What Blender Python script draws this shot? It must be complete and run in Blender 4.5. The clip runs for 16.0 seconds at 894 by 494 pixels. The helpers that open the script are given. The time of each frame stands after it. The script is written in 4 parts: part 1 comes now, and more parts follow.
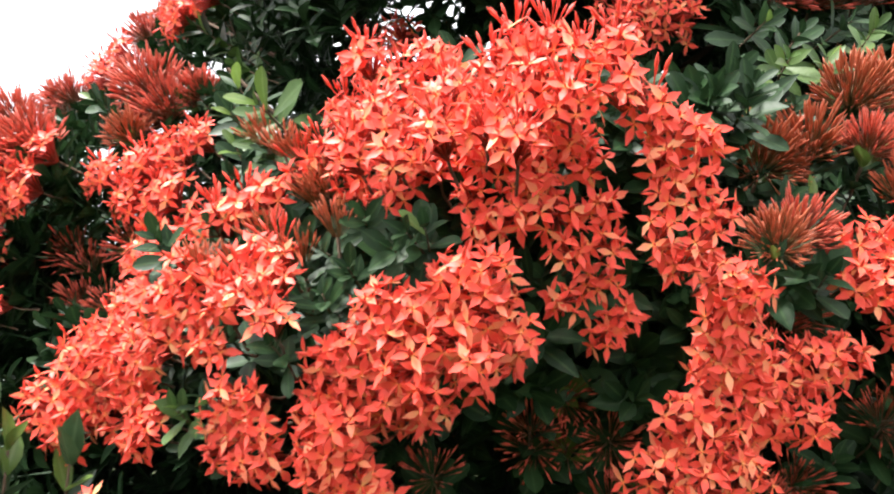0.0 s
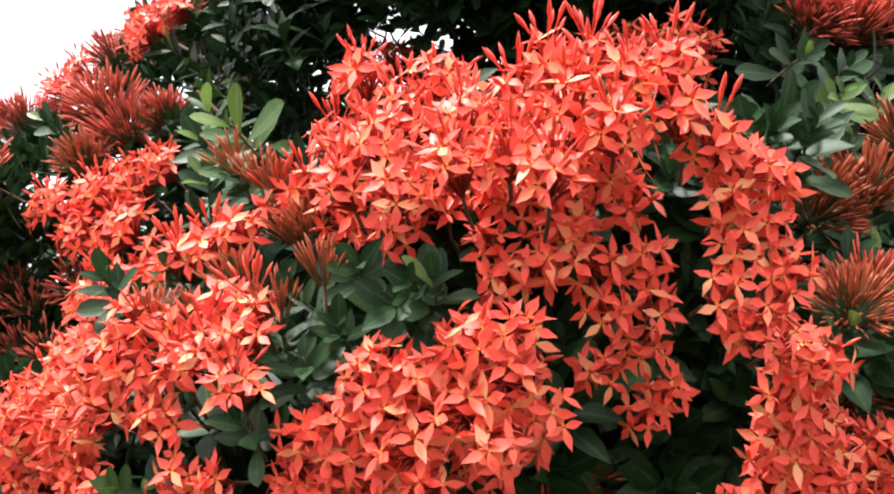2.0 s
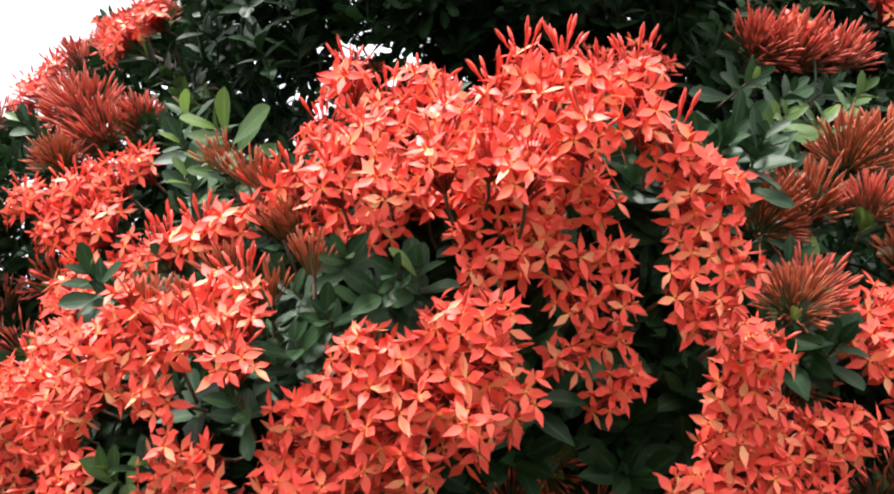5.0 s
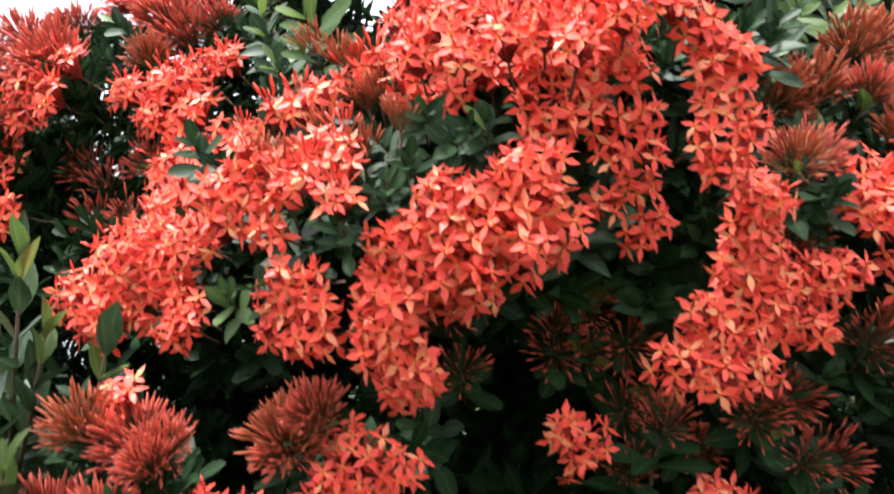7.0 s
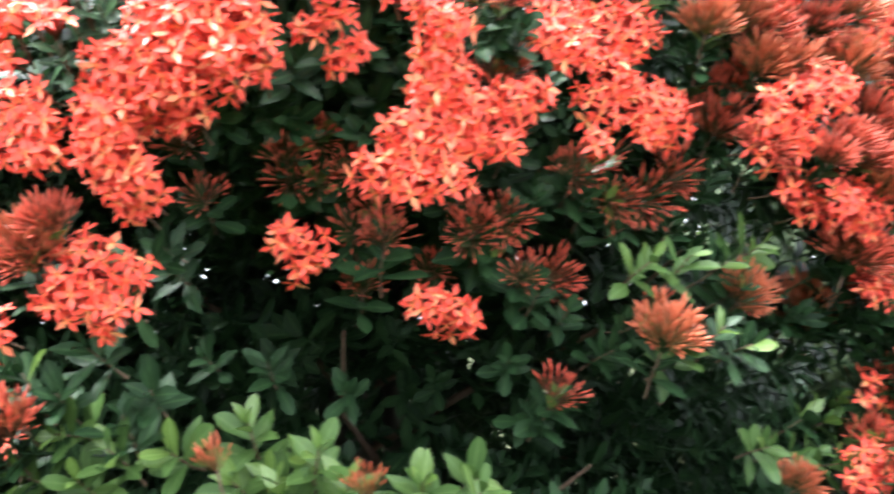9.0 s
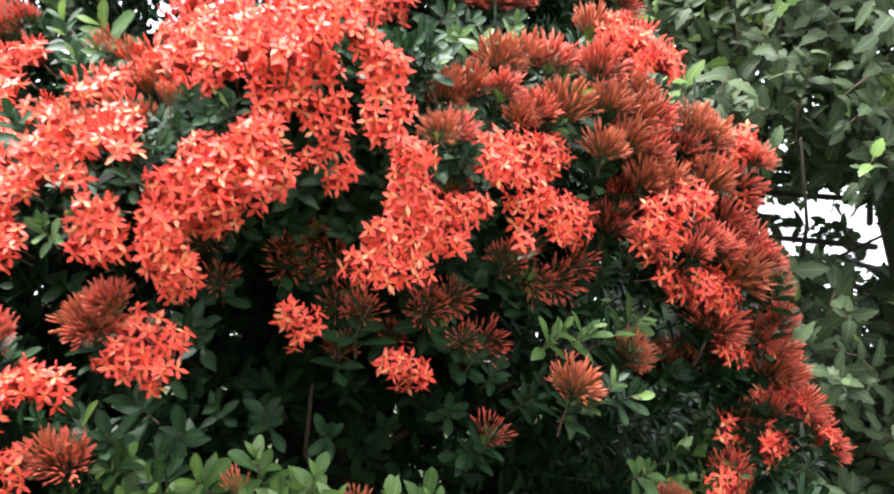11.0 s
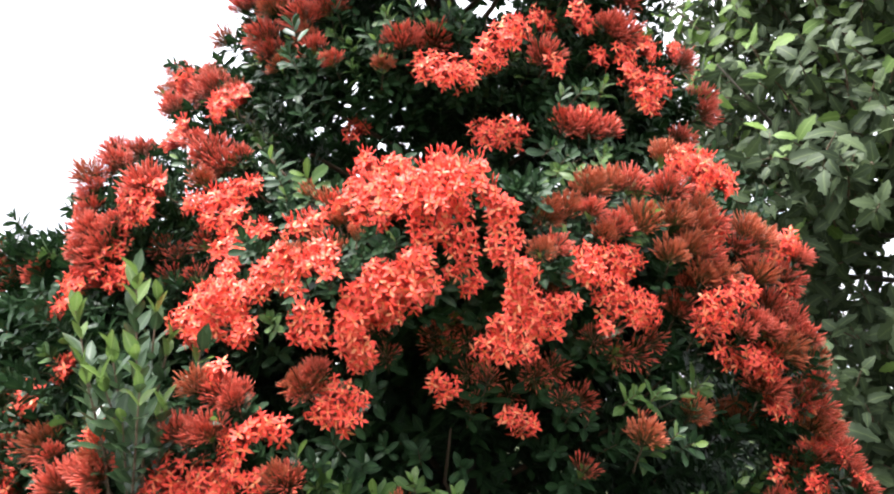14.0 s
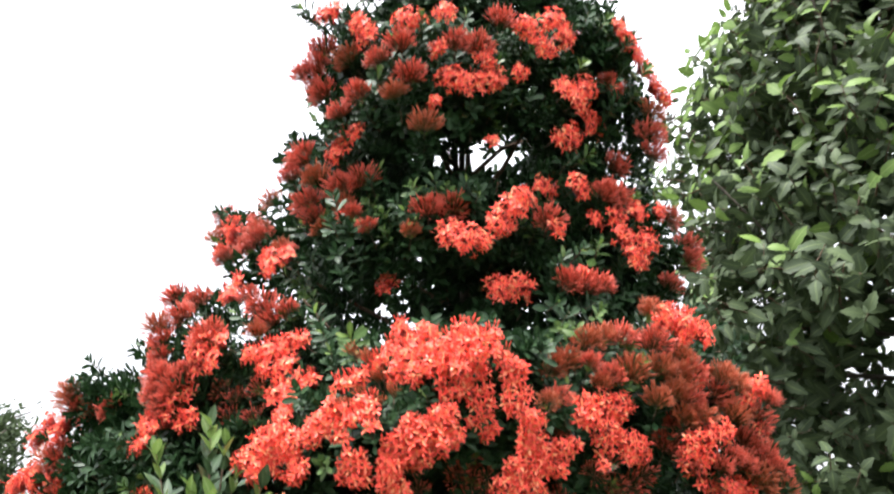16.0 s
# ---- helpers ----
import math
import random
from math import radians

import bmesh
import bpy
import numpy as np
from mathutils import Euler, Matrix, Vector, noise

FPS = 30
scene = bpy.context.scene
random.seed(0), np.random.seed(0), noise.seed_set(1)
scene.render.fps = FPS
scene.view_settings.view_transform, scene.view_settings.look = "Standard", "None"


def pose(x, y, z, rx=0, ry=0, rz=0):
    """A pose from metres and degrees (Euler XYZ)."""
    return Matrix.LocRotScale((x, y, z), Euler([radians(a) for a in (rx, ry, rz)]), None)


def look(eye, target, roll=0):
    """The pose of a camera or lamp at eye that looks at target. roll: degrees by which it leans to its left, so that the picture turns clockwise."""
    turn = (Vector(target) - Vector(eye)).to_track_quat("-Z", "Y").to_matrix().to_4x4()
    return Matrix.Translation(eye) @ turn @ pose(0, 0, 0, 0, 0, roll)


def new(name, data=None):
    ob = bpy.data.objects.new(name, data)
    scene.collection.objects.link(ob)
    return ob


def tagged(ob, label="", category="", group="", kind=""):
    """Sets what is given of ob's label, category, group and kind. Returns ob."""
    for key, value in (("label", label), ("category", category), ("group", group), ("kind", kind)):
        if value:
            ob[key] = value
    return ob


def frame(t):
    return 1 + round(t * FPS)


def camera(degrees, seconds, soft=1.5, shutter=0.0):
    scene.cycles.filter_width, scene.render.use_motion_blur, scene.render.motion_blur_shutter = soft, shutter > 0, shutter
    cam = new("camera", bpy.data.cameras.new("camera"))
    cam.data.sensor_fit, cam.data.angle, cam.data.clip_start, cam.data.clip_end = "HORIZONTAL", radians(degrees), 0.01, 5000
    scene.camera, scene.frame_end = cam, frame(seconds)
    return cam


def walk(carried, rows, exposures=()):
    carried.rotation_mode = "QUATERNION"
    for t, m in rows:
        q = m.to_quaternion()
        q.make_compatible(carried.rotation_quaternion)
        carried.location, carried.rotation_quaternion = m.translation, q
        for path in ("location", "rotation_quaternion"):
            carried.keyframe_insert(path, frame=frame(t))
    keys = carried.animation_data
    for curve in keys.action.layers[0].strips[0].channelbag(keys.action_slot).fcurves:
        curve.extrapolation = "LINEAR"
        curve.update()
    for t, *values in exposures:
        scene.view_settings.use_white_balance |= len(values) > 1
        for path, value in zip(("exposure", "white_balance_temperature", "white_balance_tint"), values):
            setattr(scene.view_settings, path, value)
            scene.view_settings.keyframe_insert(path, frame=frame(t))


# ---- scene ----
cam = camera(52.0, 16.0, soft=2.05, shutter=0.5)
PATH = [
    (0, (0.085, 0.060, 1.598), (-0.074, 2.036, 1.863), -1.6),
    (0.5, (0.082, 0.117, 1.617), (-0.048, 2.096, 1.873), -2.1),
    (1, (0.064, 0.152, 1.625), (-0.059, 2.128, 1.906), -2.2),
    (1.5, (0.052, 0.177, 1.629), (-0.045, 2.148, 1.951), -1.7),
    (2, (0.045, 0.190, 1.625), (-0.040, 2.156, 1.979), -0.5),
    (2.5, (0.046, 0.199, 1.622), (-0.016, 2.161, 2.002), -0.6),
    (3, (0.045, 0.202, 1.625), (-0.012, 2.162, 2.017), -0.7),
    (3.2, (0.045, 0.188, 1.626), (-0.008, 2.146, 2.028), -0.7),
    (5.3, (0.009, 0.131, 1.589), (0.045, 2.091, 1.987), 0.2),
    (5.5, (-0.006, 0.120, 1.583), (0.026, 2.081, 1.976), 0.4),
    (6, (-0.054, 0.107, 1.559), (-0.049, 2.080, 1.888), 0.5),
    (6.5, (-0.050, 0.069, 1.532), (-0.041, 2.047, 1.828), -0),
    (7, (-0.012, 0.010, 1.504), (-0.035, 1.993, 1.763), 0.8),
    (7.5, (0.025, -0.009, 1.443), (-0.009, 1.979, 1.659), 1.1),
    (8, (0.079, -0.051, 1.392), (0.047, 1.940, 1.577), -0.1),
    (8.5, (0.135, -0.061, 1.359), (0.152, 1.933, 1.504), -1.2),
    (9, (0.172, -0.091, 1.354), (0.354, 1.894, 1.517), -1.3),
    (9.2, (0.191, -0.111, 1.360), (0.428, 1.868, 1.531), -1.6),
    (11.3, (0.017, -0.464, 1.374), (0.420, 1.476, 1.646), -1.3),
    (11.5, (-0.007, -0.510, 1.378), (0.381, 1.432, 1.658), -1.4),
    (12, (-0.079, -0.600, 1.380), (0.237, 1.352, 1.677), -0.1),
    (12.5, (-0.081, -0.641, 1.405), (0.175, 1.318, 1.715), 0.3),
    (13, (-0.073, -0.692, 1.402), (0.164, 1.269, 1.719), -0.2),
    (13.5, (-0.044, -0.820, 1.407), (0.153, 1.145, 1.723), -0.1),
    (14, (0.003, -0.924, 1.411), (0.124, 1.045, 1.739), -0.4),
    (14.5, (0.015, -1.024, 1.406), (0.098, 0.947, 1.734), -0.3),
    (15, (0.039, -1.126, 1.433), (0.086, 0.842, 1.789), -0.3),
    (15.5, (0.034, -1.212, 1.464), (0.082, 0.739, 1.902), -0.4),
    (16, (-0.043, -1.323, 1.509), (0.054, 0.610, 2.015), -0.8),
]
EXPOSURE = [
    (0.0, 1.12, 6300, 11), (1.5, 0.9, 6300, 12), (3.0, 0.85, 6250, 12), (5.5, 0.82, 6200, 12), (7.0, 0.97, 6050, 13),
    (8.0, 1.65, 5850, 11), (9.0, 2.2, 5850, 9), (11.5, 1.44, 6000, 13), (13.0, 1.34, 6050, 14), (16.0, 1.1, 6150, 13),
]
walk(cam, [(t, look(eye, target, roll)) for t, eye, target, roll in PATH], EXPOSURE)

# ---- world and light: a bright overcast sky with a soft high sun to the west ----
SUN_HEIGHT, SUN_TURN = 70.0, -85.0
world = bpy.data.worlds.new("overcast_sky")
scene.world = world
world.use_nodes = True
wn, wl = world.node_tree.nodes, world.node_tree.links
sky = wn.new("ShaderNodeTexSky")
sky.sky_type, sky.sun_disc = "NISHITA", False
sky.sun_elevation, sky.sun_rotation = radians(SUN_HEIGHT), radians(180.0 + SUN_TURN)
sky.dust_density = 4.0
clouds = wn.new("ShaderNodeMix")
clouds.data_type = "RGBA"
clouds.inputs[0].default_value = 0.86
wl.new(sky.outputs[0], clouds.inputs[6])
# a cloud cover three times as bright overhead as at the horizon
heaven, height, cover = wn.new("ShaderNodeTexCoord"), wn.new("ShaderNodeSeparateXYZ"), wn.new("ShaderNodeValToRGB")
wl.new(heaven.outputs["Generated"], height.inputs[0])
wl.new(height.outputs[2], cover.inputs[0])
cover.color_ramp.elements[0].color, cover.color_ramp.elements[1].color = (0.34, 0.34, 0.34, 1.0), (1.0, 0.985, 0.96, 1.0)
bright = wn.new("ShaderNodeVectorMath")
bright.operation = "SCALE"
bright.inputs[3].default_value = 15.0
wl.new(cover.outputs[0], bright.inputs[0])
wl.new(bright.outputs[0], clouds.inputs[7])
wl.new(clouds.outputs[2], wn["Background"].inputs[0])
wn["Background"].inputs[1].default_value = 0.15

sun = new("sun", bpy.data.lights.new("sun", "SUN"))
sun.data.energy, sun.data.angle, sun.data.color = 6.0, radians(10.0), (1.0, 0.95, 0.88)
a, e = radians(SUN_TURN), radians(SUN_HEIGHT)
sun.matrix_world = look((6 * math.sin(a) * math.cos(e), -6 * math.cos(a) * math.cos(e), 6 * math.sin(e) + 2), (0, 0, 2))


# ---- materials ----
def material(name, rough=0.5, spec=0.5):
    """A plain material. Returns it and its nodes, links and surface."""
    m = bpy.data.materials.new(name)
    m.use_nodes = True
    n, l = m.node_tree.nodes, m.node_tree.links
    p = n["Principled BSDF"]
    p.inputs["Roughness"].default_value = rough
    p.inputs["Specular IOR Level"].default_value = spec
    return m, n, l, p


def ramp(n, stops):
    r = n.new("ShaderNodeValToRGB")
    while len(r.color_ramp.elements) < len(stops):
        r.color_ramp.elements.new(0.5)
    for el, (at, col) in zip(r.color_ramp.elements, stops):
        el.position, el.color = at, (*col, 1.0)
    return r


def mixed(n, l, a, b, fac, kind="MIX"):
    x = n.new("ShaderNodeMix")
    x.data_type, x.blend_type = "RGBA", kind
    for slot, v in ((0, fac), (6, a), (7, b)):
        if hasattr(v, "links"):
            l.new(v, x.inputs[slot])
        else:
            x.inputs[slot].default_value = v if slot == 0 else (*v, 1.0)
    return x.outputs[2]


def maths(n, l, op, a, b):
    x = n.new("ShaderNodeMath")
    x.operation = op
    for slot, v in ((0, a), (1, b)):
        if hasattr(v, "links"):
            l.new(v, x.inputs[slot])
        else:
            x.inputs[slot].default_value = v
    return x.outputs[0]


def grain(n, l, scale, detail=3.0):
    co = n.new("ShaderNodeTexCoord")
    t = n.new("ShaderNodeTexNoise")
    t.inputs["Scale"].default_value, t.inputs["Detail"].default_value = scale, detail
    l.new(co.outputs["Object"], t.inputs["Vector"])
    return t.outputs["Fac"]


def relief(n, l, p, height, strength, distance):
    b = n.new("ShaderNodeBump")
    b.inputs["Strength"].default_value, b.inputs["Distance"].default_value = strength, distance
    l.new(height, b.inputs["Height"])
    l.new(b.outputs[0], p.inputs["Normal"])


def chance(n, l):
    """A number of its own for each piece, whether an object or an island of a joined mesh."""
    o, g = n.new("ShaderNodeObjectInfo"), n.new("ShaderNodeNewGeometry")
    s = maths(n, l, "ADD", o.outputs["Random"], g.outputs["Random Per Island"])
    return maths(n, l, "FRACT", maths(n, l, "MULTIPLY", s, 7.31), 0.0)


def thin(m, n, l, p, colour, share):
    """Lets part of the light through the tissue."""
    t, mix = n.new("ShaderNodeBsdfTranslucent"), n.new("ShaderNodeMixShader")
    l.new(colour, t.inputs["Color"])
    mix.inputs[0].default_value = share
    l.new(p.outputs[0], mix.inputs[1])
    l.new(t.outputs[0], mix.inputs[2])
    l.new(mix.outputs[0], n["Material Output"].inputs["Surface"])


def along(n, l, axis=0):
    uv, sep = n.new("ShaderNodeUVMap"), n.new("ShaderNodeSeparateXYZ")
    l.new(uv.outputs[0], sep.inputs[0])
    return sep.outputs[axis]


def petal_material():
    m, n, l, p = material("petal", 0.5, spec=0.3)
    fresh = ramp(n, [(0.0, (0.90, 0.34, 0.08)), (0.12, (0.92, 0.17, 0.07)), (0.4, (0.91, 0.094, 0.062)), (1.0, (0.91, 0.100, 0.070))])
    faded = ramp(n, [(0.0, (0.93, 0.62, 0.22)), (0.3, (0.93, 0.46, 0.21)), (1.0, (0.93, 0.31, 0.19))])
    u = along(n, l)
    l.new(u, fresh.inputs[0])
    l.new(u, faded.inputs[0])
    pick = ramp(n, [(0.0, (0, 0, 0)), (0.72, (0.05, 0.05, 0.05)), (0.88, (0.45, 0.45, 0.45)), (1.0, (0.95, 0.95, 0.95))])
    l.new(chance(n, l), pick.inputs[0])
    c = mixed(n, l, fresh.outputs[0], faded.outputs[0], pick.outputs[0])
    veins = grain(n, l, 900.0)
    c = mixed(n, l, c, (0.62, 0.03, 0.02), maths(n, l, "MULTIPLY", veins, 0.14))
    l.new(c, p.inputs["Base Color"])
    relief(n, l, p, veins, 0.15, 0.0006)
    thin(m, n, l, p, c, 0.22)
    return m


def bud_material(name, foot, body, tip, tint):
    m, n, l, p = material(name, 0.42, spec=0.35)
    r = ramp(n, [(0.0, foot), (0.30, foot), (0.62, body), (0.78, tip), (0.94, tip), (1.0, body)])
    l.new(along(n, l), r.inputs[0])
    c = mixed(n, l, r.outputs[0], tint, maths(n, l, "MULTIPLY", chance(n, l), 0.45))
    c = mixed(n, l, c, (0.10, 0.02, 0.012), maths(n, l, "MULTIPLY", grain(n, l, 300.0), 0.25))
    l.new(c, p.inputs["Base Color"])
    thin(m, n, l, p, c, 0.12)
    return m


def leaf_material(name, blade, pale, rib, share=0.18, rough=0.36, spec=0.5):
    m, n, l, p = material(name, rough, spec=spec)
    pick = ramp(n, [(0.0, (0, 0, 0)), (0.75, (0.35, 0.35, 0.35)), (1.0, (1, 1, 1))])
    l.new(chance(n, l), pick.inputs[0])
    c = mixed(n, l, blade, pale, pick.outputs[0])
    v = maths(n, l, "ABSOLUTE", maths(n, l, "SUBTRACT", along(n, l, 1), 0.5), 0.0)
    line = ramp(n, [(0.0, (1, 1, 1)), (0.07, (0.25, 0.25, 0.25)), (0.14, (0, 0, 0))])
    l.new(v, line.inputs[0])
    c = mixed(n, l, c, rib, line.outputs[0])
    spots = grain(n, l, 120.0)
    c = mixed(n, l, c, tuple(0.55 * k for k in blade), maths(n, l, "MULTIPLY", spots, 0.5))
    l.new(c, p.inputs["Base Color"])
    relief(n, l, p, grain(n, l, 260.0), 0.25, 0.001)
    thin(m, n, l, p, c, share)
    return m


def bark_material(name, dark, light, scale):
    m, n, l, p = material(name, 0.85, spec=0.2)
    g = grain(n, l, scale, 6.0)
    c = mixed(n, l, dark, light, g)
    l.new(c, p.inputs["Base Color"])
    relief(n, l, p, g, 0.6, 0.006)
    return m


PETAL = petal_material()
BUD = bud_material("bud", (0.11, 0.046, 0.020), (0.32, 0.044, 0.024), (0.76, 0.128, 0.084), (0.32, 0.080, 0.034))
TUBE = bud_material("corolla_tube", (0.16, 0.030, 0.016), (0.42, 0.038, 0.024), (0.62, 0.05, 0.03), (0.40, 0.04, 0.025))
CORAL_BUD = bud_material("coral_bud", (0.50, 0.05, 0.03), (0.84, 0.075, 0.045), (0.90, 0.11, 0.07), (0.80, 0.06, 0.04))
YOUNG_BUD = bud_material("young_bud", (0.095, 0.080, 0.028), (0.31, 0.080, 0.030), (0.52, 0.12, 0.058), (0.34, 0.11, 0.04))
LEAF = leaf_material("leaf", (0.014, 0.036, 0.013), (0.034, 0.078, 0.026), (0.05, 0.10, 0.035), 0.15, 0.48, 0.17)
# paler copy of leaf for young shoots and, as painted light, well-lit ones
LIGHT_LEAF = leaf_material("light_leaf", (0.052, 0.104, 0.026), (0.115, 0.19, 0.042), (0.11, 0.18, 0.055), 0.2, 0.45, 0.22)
NEW_LEAF = leaf_material("new_leaf", (0.105, 0.18, 0.036), (0.18, 0.28, 0.055), (0.20, 0.30, 0.09), 0.3)
PALE_LEAF = leaf_material("pale_leaf", (0.030, 0.064, 0.026), (0.085, 0.14, 0.056), (0.11, 0.17, 0.08), 0.2, 0.30, 0.6)
PALE_TIP = leaf_material("pale_tip", (0.12, 0.20, 0.045), (0.18, 0.27, 0.065), (0.22, 0.30, 0.11), 0.3)
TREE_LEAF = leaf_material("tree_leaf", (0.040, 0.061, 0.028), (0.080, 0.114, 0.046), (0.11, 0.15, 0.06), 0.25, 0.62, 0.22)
# fresh twig tips, and sunlight on the upper crown put into leaf colour
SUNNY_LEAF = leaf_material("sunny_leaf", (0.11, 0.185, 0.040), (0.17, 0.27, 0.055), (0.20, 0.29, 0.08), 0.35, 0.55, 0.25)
TWIG = bark_material("twig", (0.055, 0.034, 0.022), (0.16, 0.11, 0.075), 60.0)
BARK = bark_material("bark", (0.035, 0.030, 0.025), (0.13, 0.11, 0.09), 14.0)


def ground_material():
    m, n, l, p = material("grassy_earth", 0.95, spec=0.1)
    a = mixed(n, l, (0.028, 0.044, 0.014), (0.062, 0.046, 0.030), grain(n, l, 1.4, 6.0))
    l.new(mixed(n, l, a, (0.018, 0.030, 0.010), grain(n, l, 40.0, 4.0)), p.inputs["Base Color"])
    relief(n, l, p, grain(n, l, 60.0, 5.0), 0.8, 0.02)
    return m


GROUND = ground_material()


# ---- mesh tools ----
class Shape:
    """Verts, faces and UVs gathered for one mesh. A template is (points, faces, uvs, material number)."""

    def __init__(self):
        self.points, self.faces, self.uvs, self.slots, self.count = [], [], [], [], 0

    def add(self, template, m=None, slot=None):
        pts, faces, uvs, own = template
        if m is not None:
            a = np.array(m)
            pts = pts @ a[:3, :3].T + a[:3, 3]
        self.points.append(pts)
        self.uvs.append(uvs)
        k = self.count
        self.faces += [tuple(i + k for i in f) for f in faces]
        self.slots += own if isinstance(own, list) else [own if slot is None else slot] * len(faces)
        self.count += len(pts)
        return self

    def template(self, slot=0):
        return np.concatenate(self.points), list(self.faces), np.concatenate(self.uvs), slot

    def mesh(self, name, *materials):
        me = bpy.data.meshes.new(name)
        me.from_pydata(np.concatenate(self.points).tolist(), [], self.faces)
        uv = np.concatenate(self.uvs)
        loops = np.empty(len(me.loops), dtype=np.int32)
        me.loops.foreach_get("vertex_index", loops)
        me.uv_layers.new(name="UVMap").data.foreach_set("uv", uv[loops].astype(np.float32).ravel())
        for mat in materials:
            me.materials.append(mat)
        me.polygons.foreach_set("material_index", np.array(self.slots, dtype=np.int32))
        me.polygons.foreach_set("use_smooth", np.ones(len(me.polygons), dtype=bool))
        me.update()
        return me


def part(name, me, parent, m=None, label=""):
    ob = new(name, me)
    ob.parent = parent
    if m is not None:
        ob.matrix_basis = m
    return tagged(ob, label)


def blade(length, width, stations, bend=0.0, fold=0.0, twist=0.0):
    """A leaf or petal from the origin along +x, with a folded middle; stations are (place, half width) from 0 to 1."""
    pts, uvs, faces = [], [], []
    for u, w in stations:
        x, z = length * u, bend * length * u * u
        for v, s in ((0.0, -1), (0.5, 0), (1.0, 1)):
            y = s * w * width
            pts.append((x, y * math.cos(twist * u), z + fold * abs(y) + y * math.sin(twist * u)))
            uvs.append((u, v))
    for i in range(len(stations) - 1):
        k = 3 * i
        faces += [(k, k + 3, k + 4, k + 1), (k + 1, k + 4, k + 5, k + 2)]
    return np.array(pts), faces, np.array(uvs), 0


def rod(stations, sides=5):
    """A rod up +z through (height, radius) rings, closed at its end."""
    pts, uvs, faces = [], [], []
    top = stations[-1][0]
    for z, r in stations:
        for i in range(sides):
            w = math.tau * i / sides
            pts.append((r * math.cos(w), r * math.sin(w), z))
            uvs.append((z / top if top else 0.0, i / sides))
    for j in range(len(stations) - 1):
        for i in range(sides):
            a, b = j * sides + i, j * sides + (i + 1) % sides
            faces.append((a, b, b + sides, a + sides))
    faces.append(tuple(range((len(stations) - 1) * sides, len(stations) * sides)))
    return np.array(pts), faces, np.array(uvs), 0


def pipe(way, radii, sides=6):
    """A tapering stem along a line of points."""
    pts, uvs, faces = [], [], []
    way = [Vector(p) for p in way]
    for j, p in enumerate(way):
        d = (way[min(j + 1, len(way) - 1)] - way[max(j - 1, 0)]).normalized()
        q = d.to_track_quat("Z", "Y")
        for i in range(sides):
            w = math.tau * i / sides
            pts.append(tuple(p + q @ Vector((radii[j] * math.cos(w), radii[j] * math.sin(w), 0))))
            uvs.append((j / (len(way) - 1), i / sides))
    for j in range(len(way) - 1):
        for i in range(sides):
            a, b = j * sides + i, j * sides + (i + 1) % sides
            faces.append((a, b, b + sides, a + sides))
    faces.append(tuple(range((len(way) - 1) * sides, len(way) * sides)))
    return np.array(pts), faces, np.array(uvs), 0


def facing(place, way, spin=0.0, size=1.0):
    """A pose at place whose z axis points along way."""
    q = Vector(way).normalized().to_track_quat("Z", "Y")
    return Matrix.Translation(place) @ q.to_matrix().to_4x4() @ Matrix.Rotation(spin, 4, "Z") @ Matrix.Scale(size, 4)


rnd = random.Random(11)
ROUND = [(0.0, 0.08), (0.22, 0.25), (0.48, 0.43), (0.7, 0.5), (0.88, 0.36), (0.96, 0.18), (1.0, 0.03)]
LANCE = [(0.0, 0.10), (0.2, 0.34), (0.45, 0.5), (0.7, 0.39), (0.88, 0.17), (1.0, 0.01)]
POINTED = [(0.0, 0.10), (0.18, 0.26), (0.42, 0.5), (0.6, 0.42), (0.8, 0.2), (1.0, 0.012)]


# ---- flowers, buds and leaves of the ixora ----
def flower_template(k):
    """One open flower facing +z: four pointed lobes on a long thin tube."""
    r, s = random.Random(100 + k), Shape()
    cup = (0.10, -0.18, 0.28, -0.35, 0.05, -0.10)[k % 6]
    for i in range(4):
        lobe = blade(0.0160 * r.uniform(0.9, 1.1), 0.0071 * r.uniform(0.85, 1.12), POINTED, cup + r.uniform(-0.15, 0.15), 0.22, r.uniform(-0.3, 0.3))
        s.add(lobe, Matrix.Rotation(math.tau * i / 4 + r.uniform(-0.12, 0.12), 4, "Z") @ pose(0.0006, 0, 0, 0, -r.uniform(-6, 14), 0))
    s.add(rod([(0.0, 0.0010), (0.004, 0.0009), (0.0055, 0.0002)], 4), None, 0)
    return s


def stalk_template():
    return rod([(0.0, 0.0007), (0.020, 0.0008), (0.028, 0.0009)], 4)


FLOWERS = [flower_template(k) for k in range(6)]
FLOWER_MESHES = [f.mesh("flower", PETAL) for f in FLOWERS]
FLOWER_SHAPES = [f.template() for f in FLOWERS]
BUD_ROD = rod([(0.0, 0.0005), (0.028, 0.0006), (0.032, 0.0012), (0.036, 0.0014), (0.040, 0.0010), (0.044, 0.0002)], 5)
PLUMP_BUD = rod([(0.0, 0.0006), (0.022, 0.0008), (0.026, 0.0017), (0.030, 0.0022), (0.035, 0.0014), (0.039, 0.0002)], 5)


def dome(count, spread, r):
    """Directions spread evenly but unevenly jittered over a cap of spread degrees about +z."""
    for i in range(count):
        c = 1 - (1 - math.cos(radians(spread))) * (i + 0.5) / count
        w, s = i * 2.39996 + r.uniform(-0.35, 0.35), math.sqrt(max(0.0, 1 - c * c))
        yield Vector((s * math.cos(w), s * math.sin(w), c)) + Vector([r.uniform(-0.13, 0.13) for _ in range(3)])


